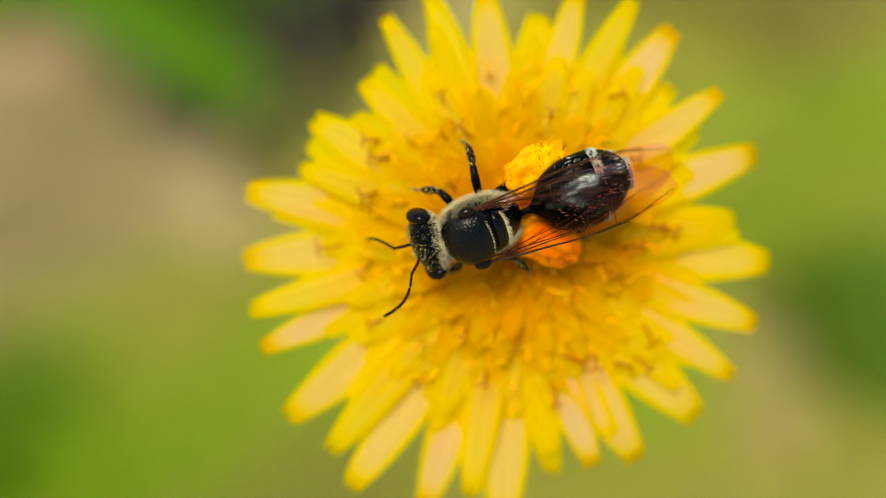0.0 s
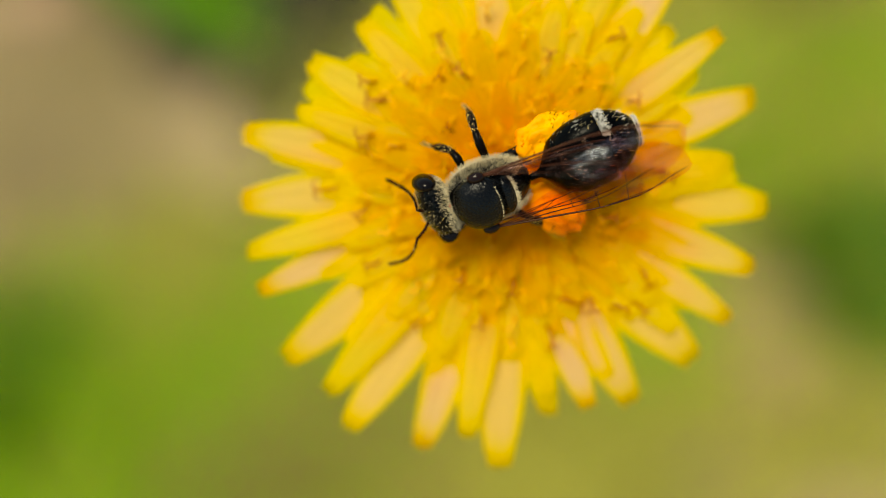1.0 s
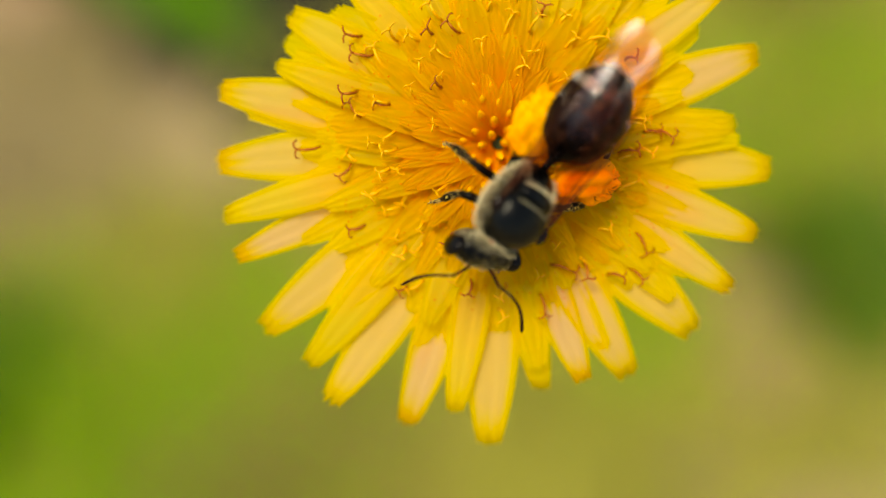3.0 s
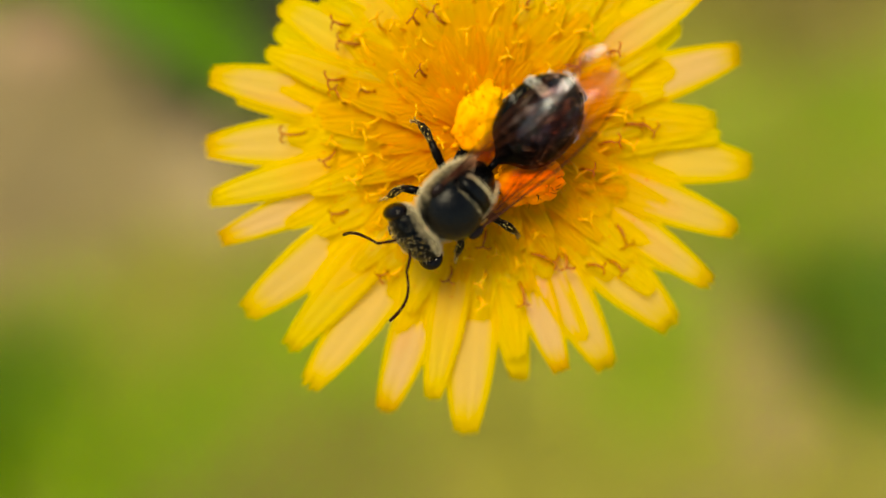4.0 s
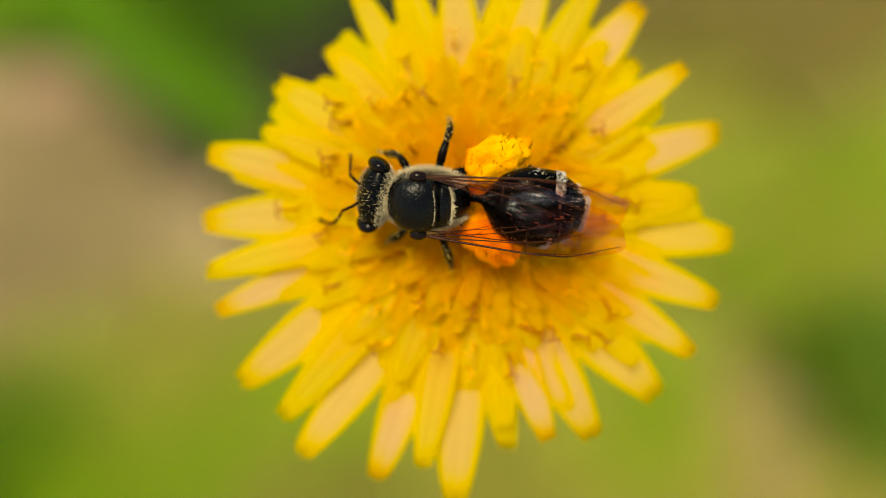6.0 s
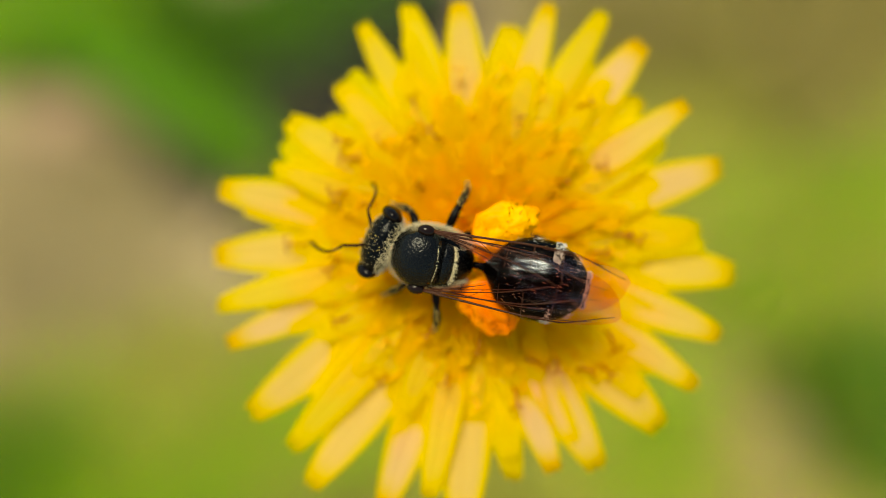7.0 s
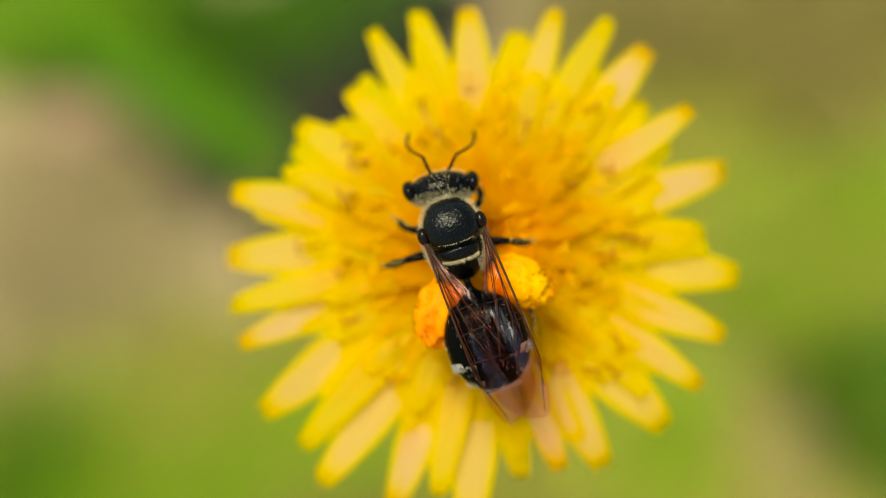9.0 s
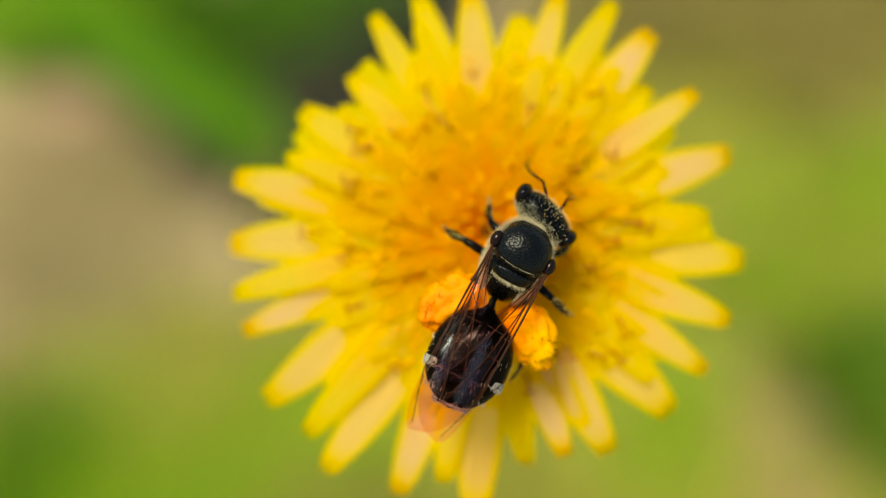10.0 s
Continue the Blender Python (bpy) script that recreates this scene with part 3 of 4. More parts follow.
# ---- the bee: y ahead, x to its right, z up its back, from the middle of the thorax ----
bee = tagged(new("bee"), "small black bee with pale hair and orange pollen loads", "bee")

THORAX = [(1.62, 0.10, 0.35, 0.0), (1.48, 0.66, 0.72, -0.62), (1.05, 1.02, 1.02, -0.98), (0.4, 1.20, 1.16, -1.16), (-0.3, 1.22, 1.08, -1.15), (-0.95, 1.05, 0.80, -1.0), (-1.45, 0.72, 0.40, -0.75), (-1.75, 0.30, 0.05, -0.45)]
thorax = part("thorax", loft(bmesh.new(), THORAX, 30, 36), M_BLACK, bee, "black thorax fringed with pale hair")
SCUTUM = [(1.48, 0.22, 0.70, 0.1), (1.32, 0.66, 0.98, 0.1), (0.95, 1.00, 1.27, 0.1), (0.40, 1.14, 1.40, 0.1), (-0.10, 1.07, 1.33, 0.1), (-0.42, 0.82, 1.14, 0.1), (-0.58, 0.40, 0.98, 0.1)]
part("scutum", loft(bmesh.new(), SCUTUM, 24, 40, 2.05), M_SCUTUM, thorax, "glossy black domed back plate")
SCUTELLUM = [(-0.50, 0.76, 1.00, 0.2), (-0.66, 0.84, 1.10, 0.2), (-0.92, 0.72, 0.98, 0.1), (-1.10, 0.42, 0.76, 0.1)]
part("scutellum", loft(bmesh.new(), SCUTELLUM, 14, 32, 2.2), M_SCUTUM, thorax, "small black hind plate")
for sx in (1, -1):
    bm = bmesh.new()
    ball(bm, (sx * 1.20, 0.28, 0.80), (0.24, 0.36, 0.23), 18, 12)
    part("tegula", bm, M_TEGULA, thorax, "glossy dark brown wing cap")
bm = Soup()
for _ in range(15000):
    u, a = random.uniform(0.03, 0.93), random.uniform(-0.75, math.pi + 0.75)
    p, n = on_loft(THORAX, u, a)
    if abs(p.x) < 0.95 and p.z > 0.45 and -1.1 < p.y < 1.45 or p.y < -1.0 and abs(p.x) < 0.62:
        continue
    if p.y > 0.85 and random.random() < 0.6:
        continue
    way = n + Vector((random.uniform(-.35, .35), random.uniform(-.5, .3), random.uniform(-.2, .4)))
    hair(bm, p, way, random.uniform(0.10, 0.28), 0.0042)
for _ in range(330):       # a fringe between the back plates
    x = random.uniform(-0.78, 0.78)
    hair(bm, (x, -0.98 - 0.1 * random.random() + 0.25 * x * x, 0.85 - 0.35 * x * x), (random.uniform(-.3, .3), -0.9, 0.5), random.uniform(0.12, 0.26), 0.0045)
for _ in range(45):
    x = random.uniform(-0.75, 0.75)
    hair(bm, (x, -0.35 + 0.12 * x * x, 1.15 - 0.2 * x * x), (random.uniform(-.6, .6), -0.6, 0.5), random.uniform(0.07, 0.14), 0.009)
part("hair_coat", bm, M_HAIR, thorax, "pale buff hair", kind="stuff")
bm = bmesh.new()
ball(bm, (0.16, 1.58, 0.52), (0.12, 0.09, 0.10), 10, 8, 0.3)
part("neck_spot", bm, M_RED, thorax, "small red spot on the neck")

# head
head = new("head")
head.parent = bee
head.scale = (1.09, 1.05, 1.05)
SKULL = [(-0.10, 0.25, 0.25, -0.35), (0.02, 0.85, 0.55, -0.65), (0.30, 1.22, 0.74, -0.95), (0.66, 1.24, 0.72, -1.10), (0.98, 1.0, 0.48, -1.10), (1.18, 0.62, 0.15, -0.95), (1.27, 0.22, -0.15, -0.70)]
skull = part("skull", loft(bmesh.new(), SKULL, 24, 36, 2.3), M_BLACK, head)
for sx in (1, -1):
    bm = bmesh.new()
    ball(bm, (0, 0, 0), (0.31, 0.46, 0.66), 24, 16)
    part("compound_eye", bm, M_EYE, head, "smooth dark compound eye", pose(sx * 1.12 * MM, 0.60 * MM, -0.08 * MM, 18, sx * 14, -sx * 16))
    bm = bmesh.new()
    tube(bm, [(sx * 0.10, 1.05, -0.85), (sx * 0.30, 1.30, -1.0), (sx * 0.05, 1.45, -1.10)], [0.13, 0.11, 0.04], 8)
    part("mandible", bm, M_TEGULA, head)
for ox, oy in ((0, 0.30), (0.16, 0.20), (-0.16, 0.20)):
    bm = bmesh.new()
    ball(bm, (ox, oy, 0.72), (0.065, 0.065, 0.05), 10, 8)
    part("ocellus", bm, M_EYE, head)
bm = Soup()
for _ in range(5200):
    u, a = random.uniform(0.02, 0.95), random.uniform(-0.3, math.pi + 0.3)
    p, n = on_loft(SKULL, u, a)
    if u > 0.34 and random.random() < 0.93:
        continue
    back = -0.6 if u < 0.4 else 0.5
    hair(bm, p, n + Vector((random.uniform(-.4, .4), back, 0.2)), random.uniform(0.07, 0.19), 0.0042)
part("hair_coat", bm, M_HAIR, head, "pale buff head hair", kind="stuff")
bm = Soup()
for _ in range(110):
    p, n = on_loft(SKULL, random.uniform(0.35, 0.95), random.uniform(0.2, math.pi - 0.2))
    grain(bm, p + n * 0.01, 0.013)
part("pollen_dust", bm, M_GRAIN, head, "yellow pollen dust", kind="stuff")

antennae = {}
for sx in (1, -1):
    feeler = new("antenna")
    feeler.parent = head
    bm = bmesh.new()
    tube(bm, [(0, 0, 0), (sx * 0.05, 0.35, 0.30), (sx * 0.03, 0.85, 0.42)], [0.055, 0.062, 0.058], 8)
    part("scape", bm, M_ANTENNA, feeler)
    bm = bmesh.new()
    pts, rad = [], []
    for k in range(23):
        u = k / 22
        pts.append((sx * (0.03 + 0.30 * math.sin(u * math.pi)), 0.85 + 1.95 * u, 0.42 - 0.15 * u - 0.35 * u * u))
        rad.append((0.052 + 0.019 * u) * (0.86 if k % 2 else 1.0) * (0.6 if k == 22 else 1))
    tube(bm, pts, rad, 8)
    whip = part("flagellum", bm, M_ANTENNA, feeler, "ringed brown feeler")
    bm = Soup()
    for _ in range(34):
        k = random.randrange(23)
        way = Vector((random.uniform(-1, 1), random.uniform(-1, 1), random.uniform(-1, 1))).normalized()
        grain(bm, Vector(pts[k]) + way * rad[k], random.uniform(0.010, 0.020))
    part("pollen_dust", bm, M_GRAIN, whip, "pollen grains", kind="stuff")
    antennae[sx] = feeler

# abdomen
abdomen = new("abdomen")
abdomen.parent = bee
AB = [(0.62, 0.14, 0.10, -0.14), (0.20, 0.20, 0.14, -0.18), (-0.10, 0.58, 0.42, -0.42), (-0.45, 1.12, 0.80, -0.78), (-1.0, 1.50, 1.02, -0.96), (-1.7, 1.68, 1.12, -1.02), (-2.45, 1.67, 1.08, -1.00), (-3.1, 1.45, 0.90, -0.86), (-3.65, 1.04, 0.60, -0.60), (-4.02, 0.50, 0.26, -0.30), (-4.14, 0.12, 0.02, -0.12)]
AB_CUTS = [0.0, 0.34, 0.50, 0.64, 0.77, 0.88, 1.0]
fine = spline(AB, 120)
for k, (u0, u1) in enumerate(zip(AB_CUTS, AB_CUTS[1:])):
    rows = []
    i0, i1 = int(u0 * 120) - (3 if k else 0), int(u1 * 120)
    for j in range(11):
        y, w, top, bottom = fine[round(i0 + (i1 - i0) * j / 10)]
        g = 1.0 + 0.030 * (j / 10 - 0.4) if k < 5 else 1.0
        rows.append((y, w * g, top * g, bottom * g))
    part("tergite", loft(bmesh.new(), rows, 14, 40, 2.15), M_ABDOMEN, abdomen, "black glossy belly ring")
bm = Soup()
for k, u in enumerate(AB_CUTS[1:6]):
    for _ in range((40, 70, 600, 70, 300)[k]):
        a = random.uniform(-0.35, math.pi + 0.35)
        side = abs(math.cos(a))
        if random.random() > (side ** 3.0 if k < 4 else 0.35 + 0.65 * side):
            continue
        p, n = on_loft(AB, u - random.uniform(-0.004, 0.028), a, 2.15)
        hair(bm, p * 1.012, n * 0.22 + Vector((random.uniform(-.3, .3), -1, random.uniform(-.1, .2))), random.uniform(0.12, 0.22), 0.010)
part("hair_fringe", bm, M_HAIR_WHITE, abdomen, "white hair fringes on the belly rings", kind="stuff")
for u0, u1, a0, a1 in ((0.596, 0.64, -0.35, 0.85), (0.596, 0.64, math.pi - 0.75, math.pi + 0.35), (0.85, 0.878, -0.3, math.pi + 0.3)):
    bm = bmesh.new()
    rows = [[bm.verts.new(on_loft(AB, u0 + (u1 - u0) * j / 3, a0 + (a1 - a0) * i / 20)[0] * (1.045 - 0.012 * abs(j - 1.5) - (0.02 if i in (0, 20) else 0)) * MM) for j in range(4)] for i in range(21)]
    for p, q in zip(rows, rows[1:]):
        for j in range(3):
            bm.faces.new((p[j], p[j + 1], q[j + 1], q[j]))
    bmesh.ops.recalc_face_normals(bm, faces=bm.faces[:])
    part("hair_band", bm, M_FELT, abdomen, "pale felted hair band")
bm = Soup()
for _ in range(260):
    p, n = on_loft(AB, random.uniform(0.35, 0.98), random.uniform(-0.9, math.pi + 0.9))
    hair(bm, p, n * 0.7 + Vector((0, -0.8, 0)), random.uniform(0.10, 0.22), 0.005)
part("short_hair", bm, M_HAIR, abdomen, "short buff hair", kind="stuff")
bm = Soup()
for _ in range(90):
    p, n = on_loft(AB, random.uniform(0.55, 0.98), random.choice((random.uniform(-0.5, 0.5), random.uniform(math.pi - 0.5, math.pi + 0.5))))
    grain(bm, p + n * 0.05, 0.017)
part("pollen_dust", bm, M_GRAIN, abdomen, "yellow pollen dust", kind="stuff")


# wings
def wing_shape(length, width, lead, n=48):
    """The outline of one wing along -y; its leading edge lies at +x. Rows of (y, inner x, outer x)."""
    rows = []
    for i in range(n + 1):
        u = i / n
        outer = lead * math.sin(u * math.pi * 0.5) * math.sqrt(max(0.0, 1 - max(0, (u - 0.70) / 0.30) ** 2))
        inner = -width * (math.sin(min(u * 1.12, 1) * math.pi * 0.5) ** 1.5) * math.sqrt(max(0.0, 1 - max(0, (u - 0.72) / 0.28) ** 2))
        rows.append((-length * u, inner, outer))
    return rows


def wing(sx, name, length, width, lead, lift, veins):
    thing = new(name)
    thing.parent = bee
    shape = wing_shape(length, width, lead)

    def at(u, s):
        i = min(int(u * (len(shape) - 1)), len(shape) - 2)
        f = u * (len(shape) - 1) - i
        y, a, b = [p * (1 - f) + q * f for p, q in zip(shape[i], shape[i + 1])]
        x = a + (b - a) * s
        z = lift * (1.9 * u if u < 0.46 else 0.874 + 0.126 * math.sin(min((u - 0.46) / 0.2, 1) * math.pi / 2)) - 0.9 * max(0, u - 0.62) ** 1.5 + 0.012 * math.sin(s * 11 + u * 9) * u + 0.022 * math.sin(u * 31 + s * 3) * u
        z -= 1.8 * min(u / 0.35, 1) * (1 - math.sqrt(max(0.1, 1 - ((x + 1.2 - 0.5 * u) / 2.4) ** 2)))     # draped over the belly
        return Vector((sx * x, y, z))

    bm = bmesh.new()
    grid = [[bm.verts.new(at(i / 48, j / 10) * MM) for j in range(11)] for i in range(49)]
    for r, q in zip(grid, grid[1:]):
        for j in range(10):
            bm.faces.new((r[j], r[j + 1], q[j + 1], q[j]))
    bmesh.ops.recalc_face_normals(bm, faces=bm.faces[:])
    skin = part("membrane", bm, M_WING, thing, "clear smoky amber membrane")
    for path, radius in veins:
        bm = bmesh.new()
        pts = [at(u, s) + Vector((0, 0, 0.012)) for u, s in [(path[0][0] + (path[1][0] - path[0][0]) * k / 12, path[0][1] + (path[1][1] - path[0][1]) * k / 12) for k in range(13)]]
        tube(bm, pts, [radius * (1 - 0.45 * k / 12) for k in range(13)], 6)
        part("vein", bm, M_VEIN, skin, "dark reddish vein")
    return thing


FORE_VEINS = [(((0, 1), (0.72, 1)), 0.055), (((0.72, 1), (0.97, 0.8)), 0.022), (((0, 0.75), (0.52, 0.72)), 0.034), (((0, 0.45), (0.40, 0.42)), 0.030), (((0.0, 0.1), (0.34, 0.12)), 0.022),
              (((0.40, 0.42), (0.66, 0.30)), 0.020), (((0.52, 0.72), (0.78, 0.55)), 0.020), (((0.52, 0.98), (0.52, 0.42)), 0.018), (((0.66, 0.98), (0.68, 0.34)), 0.016), (((0.40, 0.72), (0.40, 0.14)), 0.016),
              (((0.56, 0.97), (0.86, 0.93)), 0.018), (((0.68, 0.6), (0.90, 0.45)), 0.012)]
HIND_VEINS = [(((0, 1), (0.85, 0.97)), 0.030), (((0, 0.55), (0.62, 0.5)), 0.020), (((0.3, 0.98), (0.4, 0.52)), 0.014)]
wings = {}
for sx in (1, -1):
    wings[sx] = (wing(sx, "forewing", 8.1, 1.75, 0.55, 1.42 if sx > 0 else 1.30, FORE_VEINS), wing(sx, "hindwing", 5.6, 1.35, 0.30, 0.70, HIND_VEINS))


# legs
def leg(sx, which):
    """A leg of its femur, tibia and foot from the hip outward along +x (mirrored for the other side)."""
    shape = {"fore": ([(0, 0, 0), (0.62, 0.25, 0.12), (0.95, 0.45, -0.05)], [(0.95, 0.45, -0.05), (1.10, 0.72, -0.30), (1.18, 1.0, -0.62)], [(1.18, 1.0, -0.62), (1.28, 1.28, -1.0), (1.38, 1.5, -1.4)], 0.20),
             "middle": ([(0, 0, 0), (0.8, -0.08, 0.30), (1.35, -0.15, 0.25)], [(1.35, -0.15, 0.25), (1.75, -0.20, 0.0), (2.05, -0.20, -0.4)], [(2.05, -0.20, -0.4), (2.35, -0.15, -0.95), (2.5, 0.0, -1.5)], 0.21),
             "hind": ([(0, 0, 0), (0.7, -0.35, 0.15), (1.25, -0.60, 0.25)], [(1.25, -0.60, 0.25), (1.8, -1.15, 0.12), (2.15, -1.75, -0.05)], [(2.15, -1.75, -0.05), (2.45, -2.25, -0.30), (2.6, -2.8, -0.7)], 0.24)}[which]
    thing = new(which + "_leg")
    thing.parent = bee
    fat = shape[3] * 0.88
    for name, pts, radii in (("femur", shape[0], (fat * 0.8, fat, fat * 0.75)), ("tibia", shape[1], (fat * 0.65, fat * 0.95, fat * 0.85)), ("tarsus", shape[2], (fat * 0.6, fat * 0.42, fat * 0.25))):
        pts = spline([(sx * x, y, z) for x, y, z in pts], 8)
        rad = [float(np.interp(k / 8, (0, 0.5, 1), radii)) * (1.0 if name != "tarsus" or k % 2 else 0.8) for k in range(9)]
        seg = part(name, tube(bmesh.new(), pts, rad, 10), M_FOOT if name == "tarsus" else M_LEG, thing)
        bm = Soup()
        for _ in range(40):
            k = random.randrange(9)
            way = Vector((random.uniform(-1, 1), random.uniform(-1, 1), random.uniform(-1, 1))).normalized()
            hair(bm, Vector(pts[k]) + way * rad[k] * 0.9, way + (Vector(pts[min(k + 1, 8)]) - Vector(pts[max(k - 1, 0)])).normalized(), random.uniform(0.12, 0.26), 0.009)
        part("bristle_coat", bm, M_BRISTLE, seg, "short brown bristles", kind="stuff")
        if name != "femur":
            bm = Soup()
            for _ in range(55):
                k = random.randrange(9)
                way = Vector((random.uniform(-1, 1), random.uniform(-1, 1), random.uniform(-1, 1))).normalized()
                grain(bm, Vector(pts[k]) + way * rad[k], random.uniform(0.015, 0.034))
            part("pollen_dust", bm, M_GRAIN, seg, "pollen grains", kind="stuff")
    if which == "hind":
        bm = bmesh.new()
        ball(bm, (sx * 1.75, -0.98, 0.10), (1.40, 0.90, 0.62), 34, 22, 0.36)
        bmesh.ops.rotate(bm, verts=bm.verts[:], cent=mm(sx * 1.75, -0.92, 0.12), matrix=Matrix.Rotation(-sx * radians(24), 3, "Z"))
        load = part("pollen_load", bm, M_POLLEN, thing, "thick orange-yellow load of pollen")
        bm = Soup()
        for _ in range(450):
            a, b = random.uniform(0, 6.283), random.uniform(-1, 1)
            q = math.sqrt(1 - b * b)
            d = Matrix.Rotation(-sx * radians(24), 3, "Z") @ Vector((1.40 * q * math.cos(a), 0.90 * q * math.sin(a), 0.62 * b))
            grain(bm, Vector((sx * 1.75, -0.98, 0.10)) + d * random.uniform(0.94, 1.10), random.uniform(0.015, 0.040))
        part("pollen_dust", bm, M_POLLEN, load, kind="stuff")
        bm = Soup()
        for _ in range(14):        # dark leg bristles that stick out of the load
            a, b = random.gauss(0.6, 0.7) if sx > 0 else random.gauss(2.5, 0.7), random.uniform(0.1, 0.95)
            q = math.sqrt(1 - b * b)
            d = Matrix.Rotation(-sx * radians(24), 3, "Z") @ Vector((1.40 * q * math.cos(a), 0.90 * q * math.sin(a), 0.62 * b))
            hair(bm, Vector((sx * 1.75, -0.98, 0.10)) + d * 0.95, d + Vector((random.uniform(-.6, .6), random.uniform(-.6, .6), 0.2)), random.uniform(0.15, 0.4), 0.018)
        part("bristle_coat", bm, M_LEG, load, "dark bristles in the pollen", kind="stuff")
    return thing


legs = {}
for sx in (1, -1):
    for which in ("fore", "middle", "hind"):
        legs[sx, which] = leg(sx, which)


# ---- what moves ----
# the bee on the flower head: seconds, place in millimetres, heading, pitch, roll
BEE = [
    (0, -1.460, 0.510, 3.90, 107.7, -3.0, -28.0),
    (0.2, -1.855, 0.885, 3.91, 107.9, -3.0, -28.0),
    (0.5, -1.265, 0.779, 3.93, 113.1, -3.0, -28.0),
    (0.7, -1.374, 0.662, 3.95, 111.1, -3.0, -30.0),
    (1, -1.011, -0.324, 3.97, 107.5, -3.0, -30.0),
    (1.5, -0.611, 0.151, 4.00, 131.2, -3.0, -22.0),
    (2, -0.459, -0.748, 4.03, 132.6, -3.0, -24.0),
    (2.5, -0.454, -1.420, 4.07, 133.6, -3.0, -26.0),
    (3, 0.419, -2.525, 4.10, 141.1, -3.0, -28.0),
    (3.2, -0.137, -3.185, 4.01, 140.9, -3.0, -28.0),
    (4.3, -1.037, -2.762, 3.55, 128.3, -3.0, -25.0),
    (4.5, -0.996, -2.717, 3.46, 125.4, -3.0, -25.0),
    (5, -0.861, -2.669, 3.25, 127.4, -3.0, -28.0),
    (5.5, -0.702, -1.342, 3.40, 104.5, -3.0, -28.0),
    (6, -1.833, 0.067, 3.55, 89.7, -3.0, -24.0),
    (6.2, -1.810, -0.944, 3.64, 83.1, -3.0, -18.0),
    (7.3, -1.949, -0.751, 4.15, 76.9, -3.0, -15.0),
    (7.5, -1.754, -0.579, 4.24, 64.3, -3.0, -12.0),
    (8, -1.289, -0.503, 4.47, 45.5, -3.0, -8.0),
    (8.5, -1.357, -0.261, 4.70, 25.8, -3.0, -2.0),
    (9, -1.316, -0.016, 4.70, 18.5, -3.0, -0.0),
    (9.5, 0.350, -1.014, 4.70, -25.4, -3.0, 4.0),
    (10, 1.048, -1.444, 4.70, -26.8, -3.0, 6.0),
]
# turns of the parts in degrees: seconds, head, abdomen turn, abdomen lift, right and left feeler, right and left wings, swing of the legs, dip of the right and left feeler
TURNS = [
    (0, -0.1, -2.0, 8.0, 7.5, 40.0, 1.0, 6.5, 0.0, -35.0, 25.0),
    (0.2, 7.7, -11.0, 8.0, 2.5, 25.0, 0.5, 5.5, 14.0, -35.0, 30.0),
    (0.5, 5.2, -8.0, 6.0, 25.0, 85.0, 2.0, 7.5, -8.0, -35.0, 0.0),
    (0.7, 8.1, -9.0, 8.0, 2.5, 47.5, -1.0, 4.5, 10.0, -50.0, 0.0),
    (1, 6.7, 2.0, 8.0, -80.0, 30.0, -2.5, 2.5, -12.0, 30.0, 0.0),
    (1.5, 13.0, -15.0, 4.0, 15.0, 77.5, 0.5, 6.0, 8.0, -25.0, 15.0),
    (2, 9.2, -14.0, 6.0, 0.0, 67.5, 6.0, 11.5, -14.0, -15.0, 30.0),
    (2.5, 11.3, -19.0, 10.0, 2.5, 62.5, 0.5, 7.0, 6.0, -35.0, 30.0),
    (3, 18.8, -5.0, 6.0, -40.0, 47.5, 3.0, 10.0, -10.0, -15.0, 30.0),
    (3.2, 6.9, -6.0, 6.0, -12.5, 32.5, 3.0, 9.0, 4.0, -25.0, 5.0),
    (4.3, -6.3, -2.0, 8.0, -20.0, 37.5, -2.0, 3.5, 12.0, -40.0, 25.0),
    (4.5, -1.3, -5.0, 8.0, -42.5, 20.0, -0.5, 5.0, -6.0, -35.0, 25.0),
    (5, -6.9, -7.0, 8.0, -85.0, 27.5, -2.0, 3.5, 10.0, -60.0, 25.0),
    (5.5, -12.7, 0.0, 8.0, -65.0, 35.0, -2.5, 3.0, -12.0, 10.0, -5.0),
    (6, -11.2, -11.0, 8.0, -10.0, 42.5, -6.0, -1.0, 8.0, -60.0, -25.0),
    (6.2, -10.1, -3.0, 8.0, -37.5, 25.0, -3.5, 1.5, -8.0, -15.0, -5.0),
    (7.3, -15.5, 1.0, -4.0, -42.5, 27.5, -2.0, 4.0, 12.0, -55.0, -20.0),
    (7.5, -11.7, 3.0, -4.0, -47.5, 15.0, -7.0, -0.5, -10.0, -35.0, 5.0),
    (8, -11.6, 4.0, -4.0, -35.0, 30.0, -8.0, -1.5, 8.0, -35.0, -15.0),
    (8.5, -8.3, 9.0, 8.0, -47.5, 32.5, -3.5, 3.0, -6.0, 15.0, 15.0),
    (9, -7.4, 2.0, 10.0, -32.5, 15.0, 1.5, 7.0, 10.0, -25.0, -25.0),
    (9.5, -12.5, 17.0, 10.0, -55.0, 2.5, -5.0, 2.0, -8.0, -25.0, -45.0),
    (10, -17.8, 6.0, 2.0, 7.5, 50.0, -5.0, 1.5, 6.0, -50.0, -40.0),
]


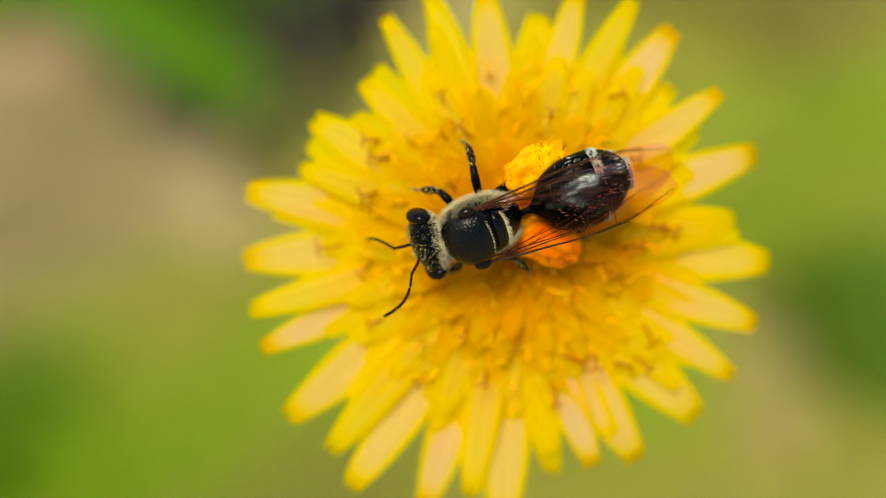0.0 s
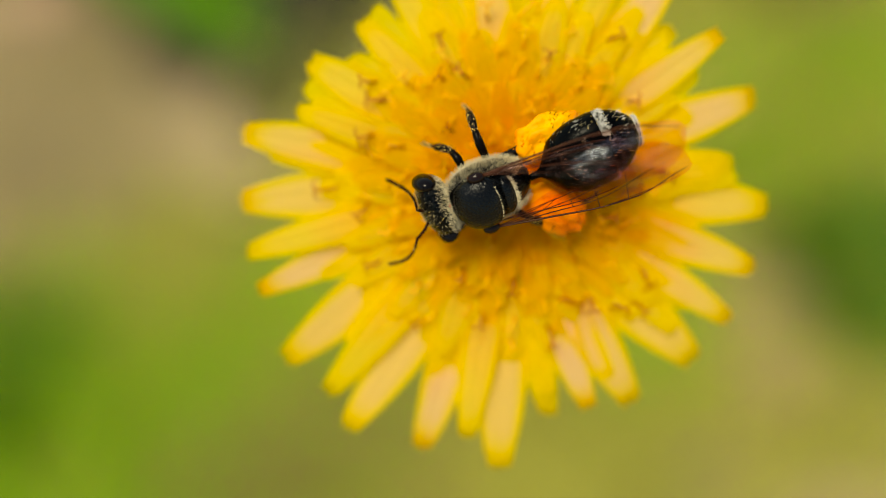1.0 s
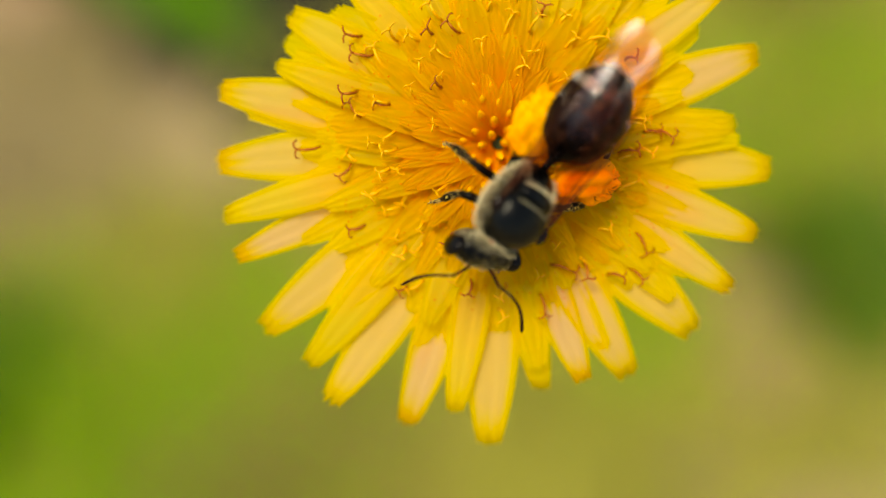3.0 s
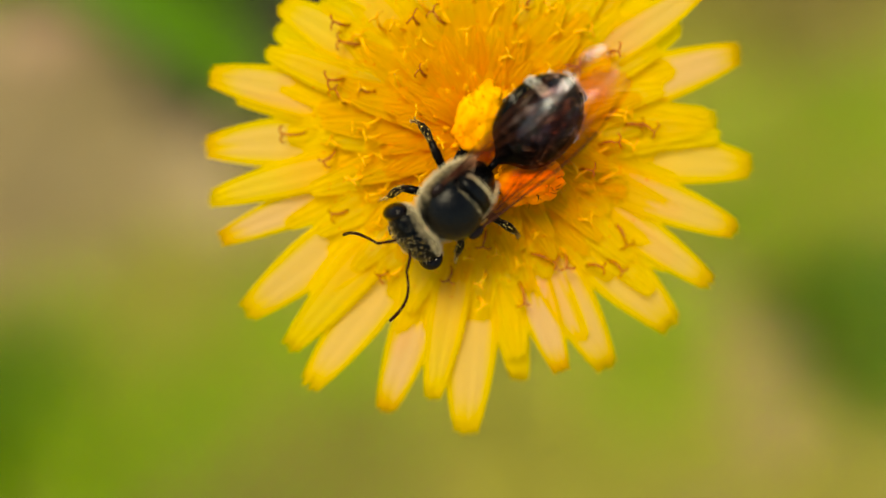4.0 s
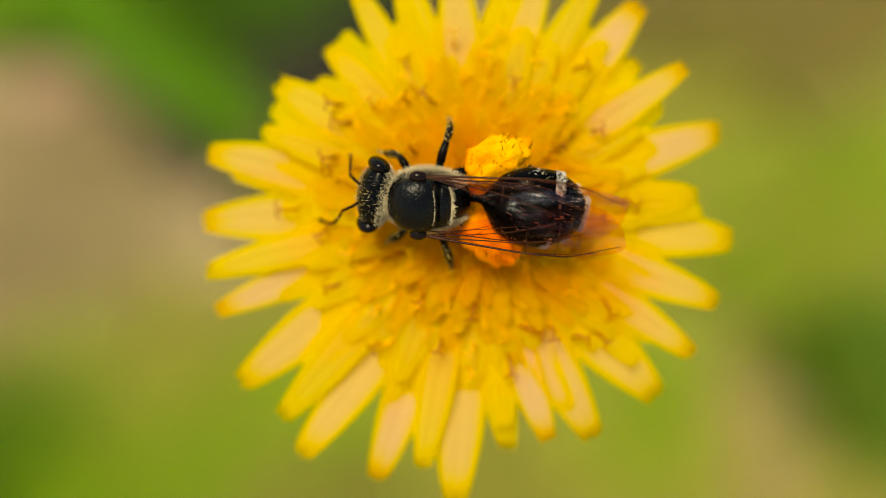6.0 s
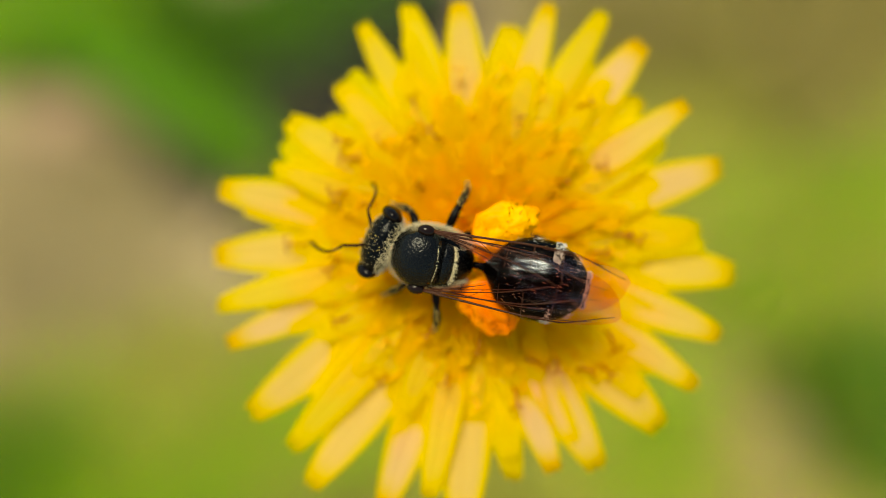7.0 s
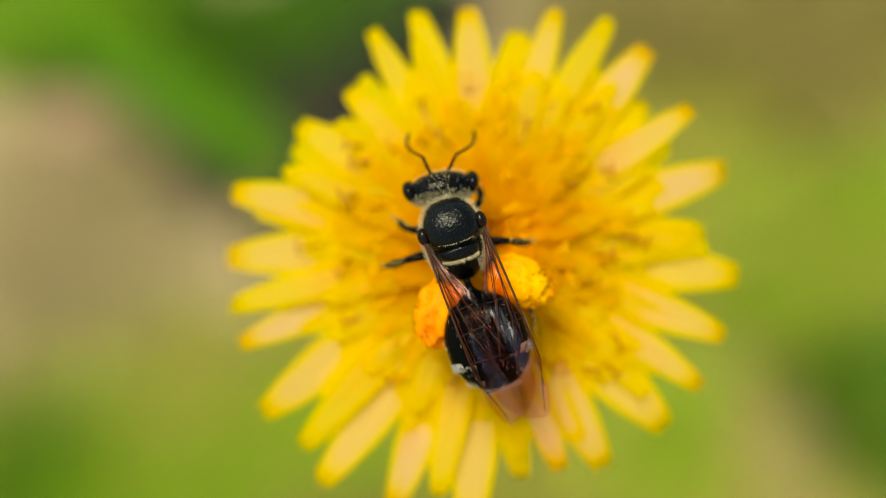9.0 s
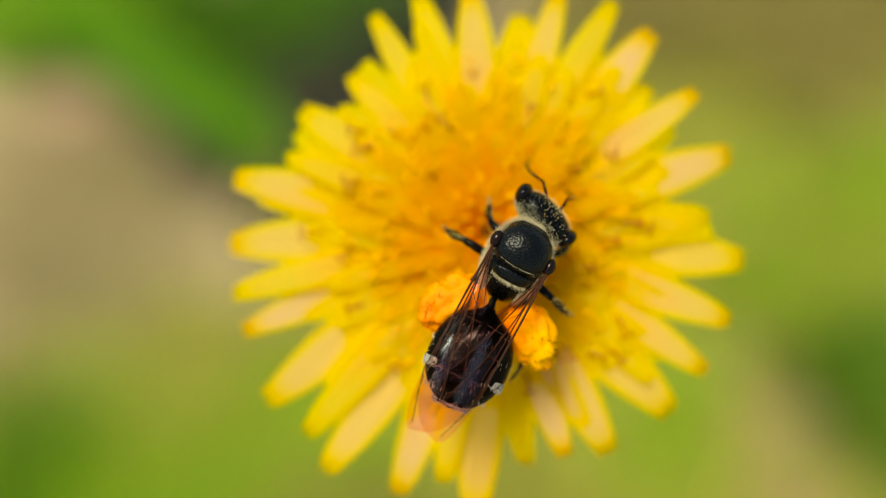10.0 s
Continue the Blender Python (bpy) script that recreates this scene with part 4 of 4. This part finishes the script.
def spin(x, y, z, turn, lift=0.0, roll=0.0):
    return pose(x * MM, y * MM, z * MM, lift, roll, turn)


def motions():
    walk(bee, [(t, HEAD @ Matrix.Translation((x * MM, y * MM, z * MM)) @ Matrix.Rotation(radians(a), 4, "Z") @ Matrix.Rotation(radians(p), 4, "X") @ Matrix.Rotation(radians(r), 4, "Y"))
               for t, x, y, z, a, p, r in BEE])
    walk(head, [(r[0], spin(0, 1.55, 0.05, r[1], -8)) for r in TURNS])
    walk(abdomen, [(r[0], spin(0, -2.38, -0.10, r[2], r[3], 0.4 * b[6])) for r, b in zip(TURNS, BEE)])
    for sx, k in ((1, 4), (-1, 5)):
        walk(antennae[sx], [(r[0], spin(sx * 0.22, 0.95, 0.15, r[k], r[k + 5])) for r in TURNS])
    for sx, k in ((1, 6), (-1, 7)):
        walk(wings[sx][0], [(r[0], spin(sx * 1.22, 0.25, 0.80, r[k] + (0.1 * b[6] if sx > 0 else 1.0), 2, sx * -6 - (1.6 * b[6] if sx > 0 else 0.0))) for r, b in zip(TURNS, BEE)])
        walk(wings[sx][1], [(r[0], spin(sx * 1.10, -0.15, 0.66, r[k] * 0.9 + (0.08 * b[6] if sx > 0 else 1.0), 2, sx * -6 - (1.6 * b[6] if sx > 0 else 0.0))) for r, b in zip(TURNS, BEE)])
    hips = {"fore": (0.62, 0.65, -0.75), "middle": (0.80, -0.35, -0.75), "hind": (0.75, -0.85, -0.85)}
    for (sx, which), thing in legs.items():
        x, y, z = hips[which]
        phase = {"fore": 1.0, "middle": -1.0, "hind": 0.4}[which]
        trail = (-26 if sx > 0 else 36) if which == "hind" else 0.0       # the hind legs trail beside the belly
        tuck = {"fore": 0.0, "middle": 0.8, "hind": -0.4}[which] if sx < 0 else 0.0      # those on the low side spread while the bee leans
        walk(thing, [(r[0], spin(sx * x, y, z, phase * r[8] + trail - tuck * b[6] + (0.8 * b[6] if sx > 0 and which == "hind" else 0.0), 0, (-0.3 if which == "hind" else -0.9) * b[6])) for r, b in zip(TURNS, BEE)])


motions()
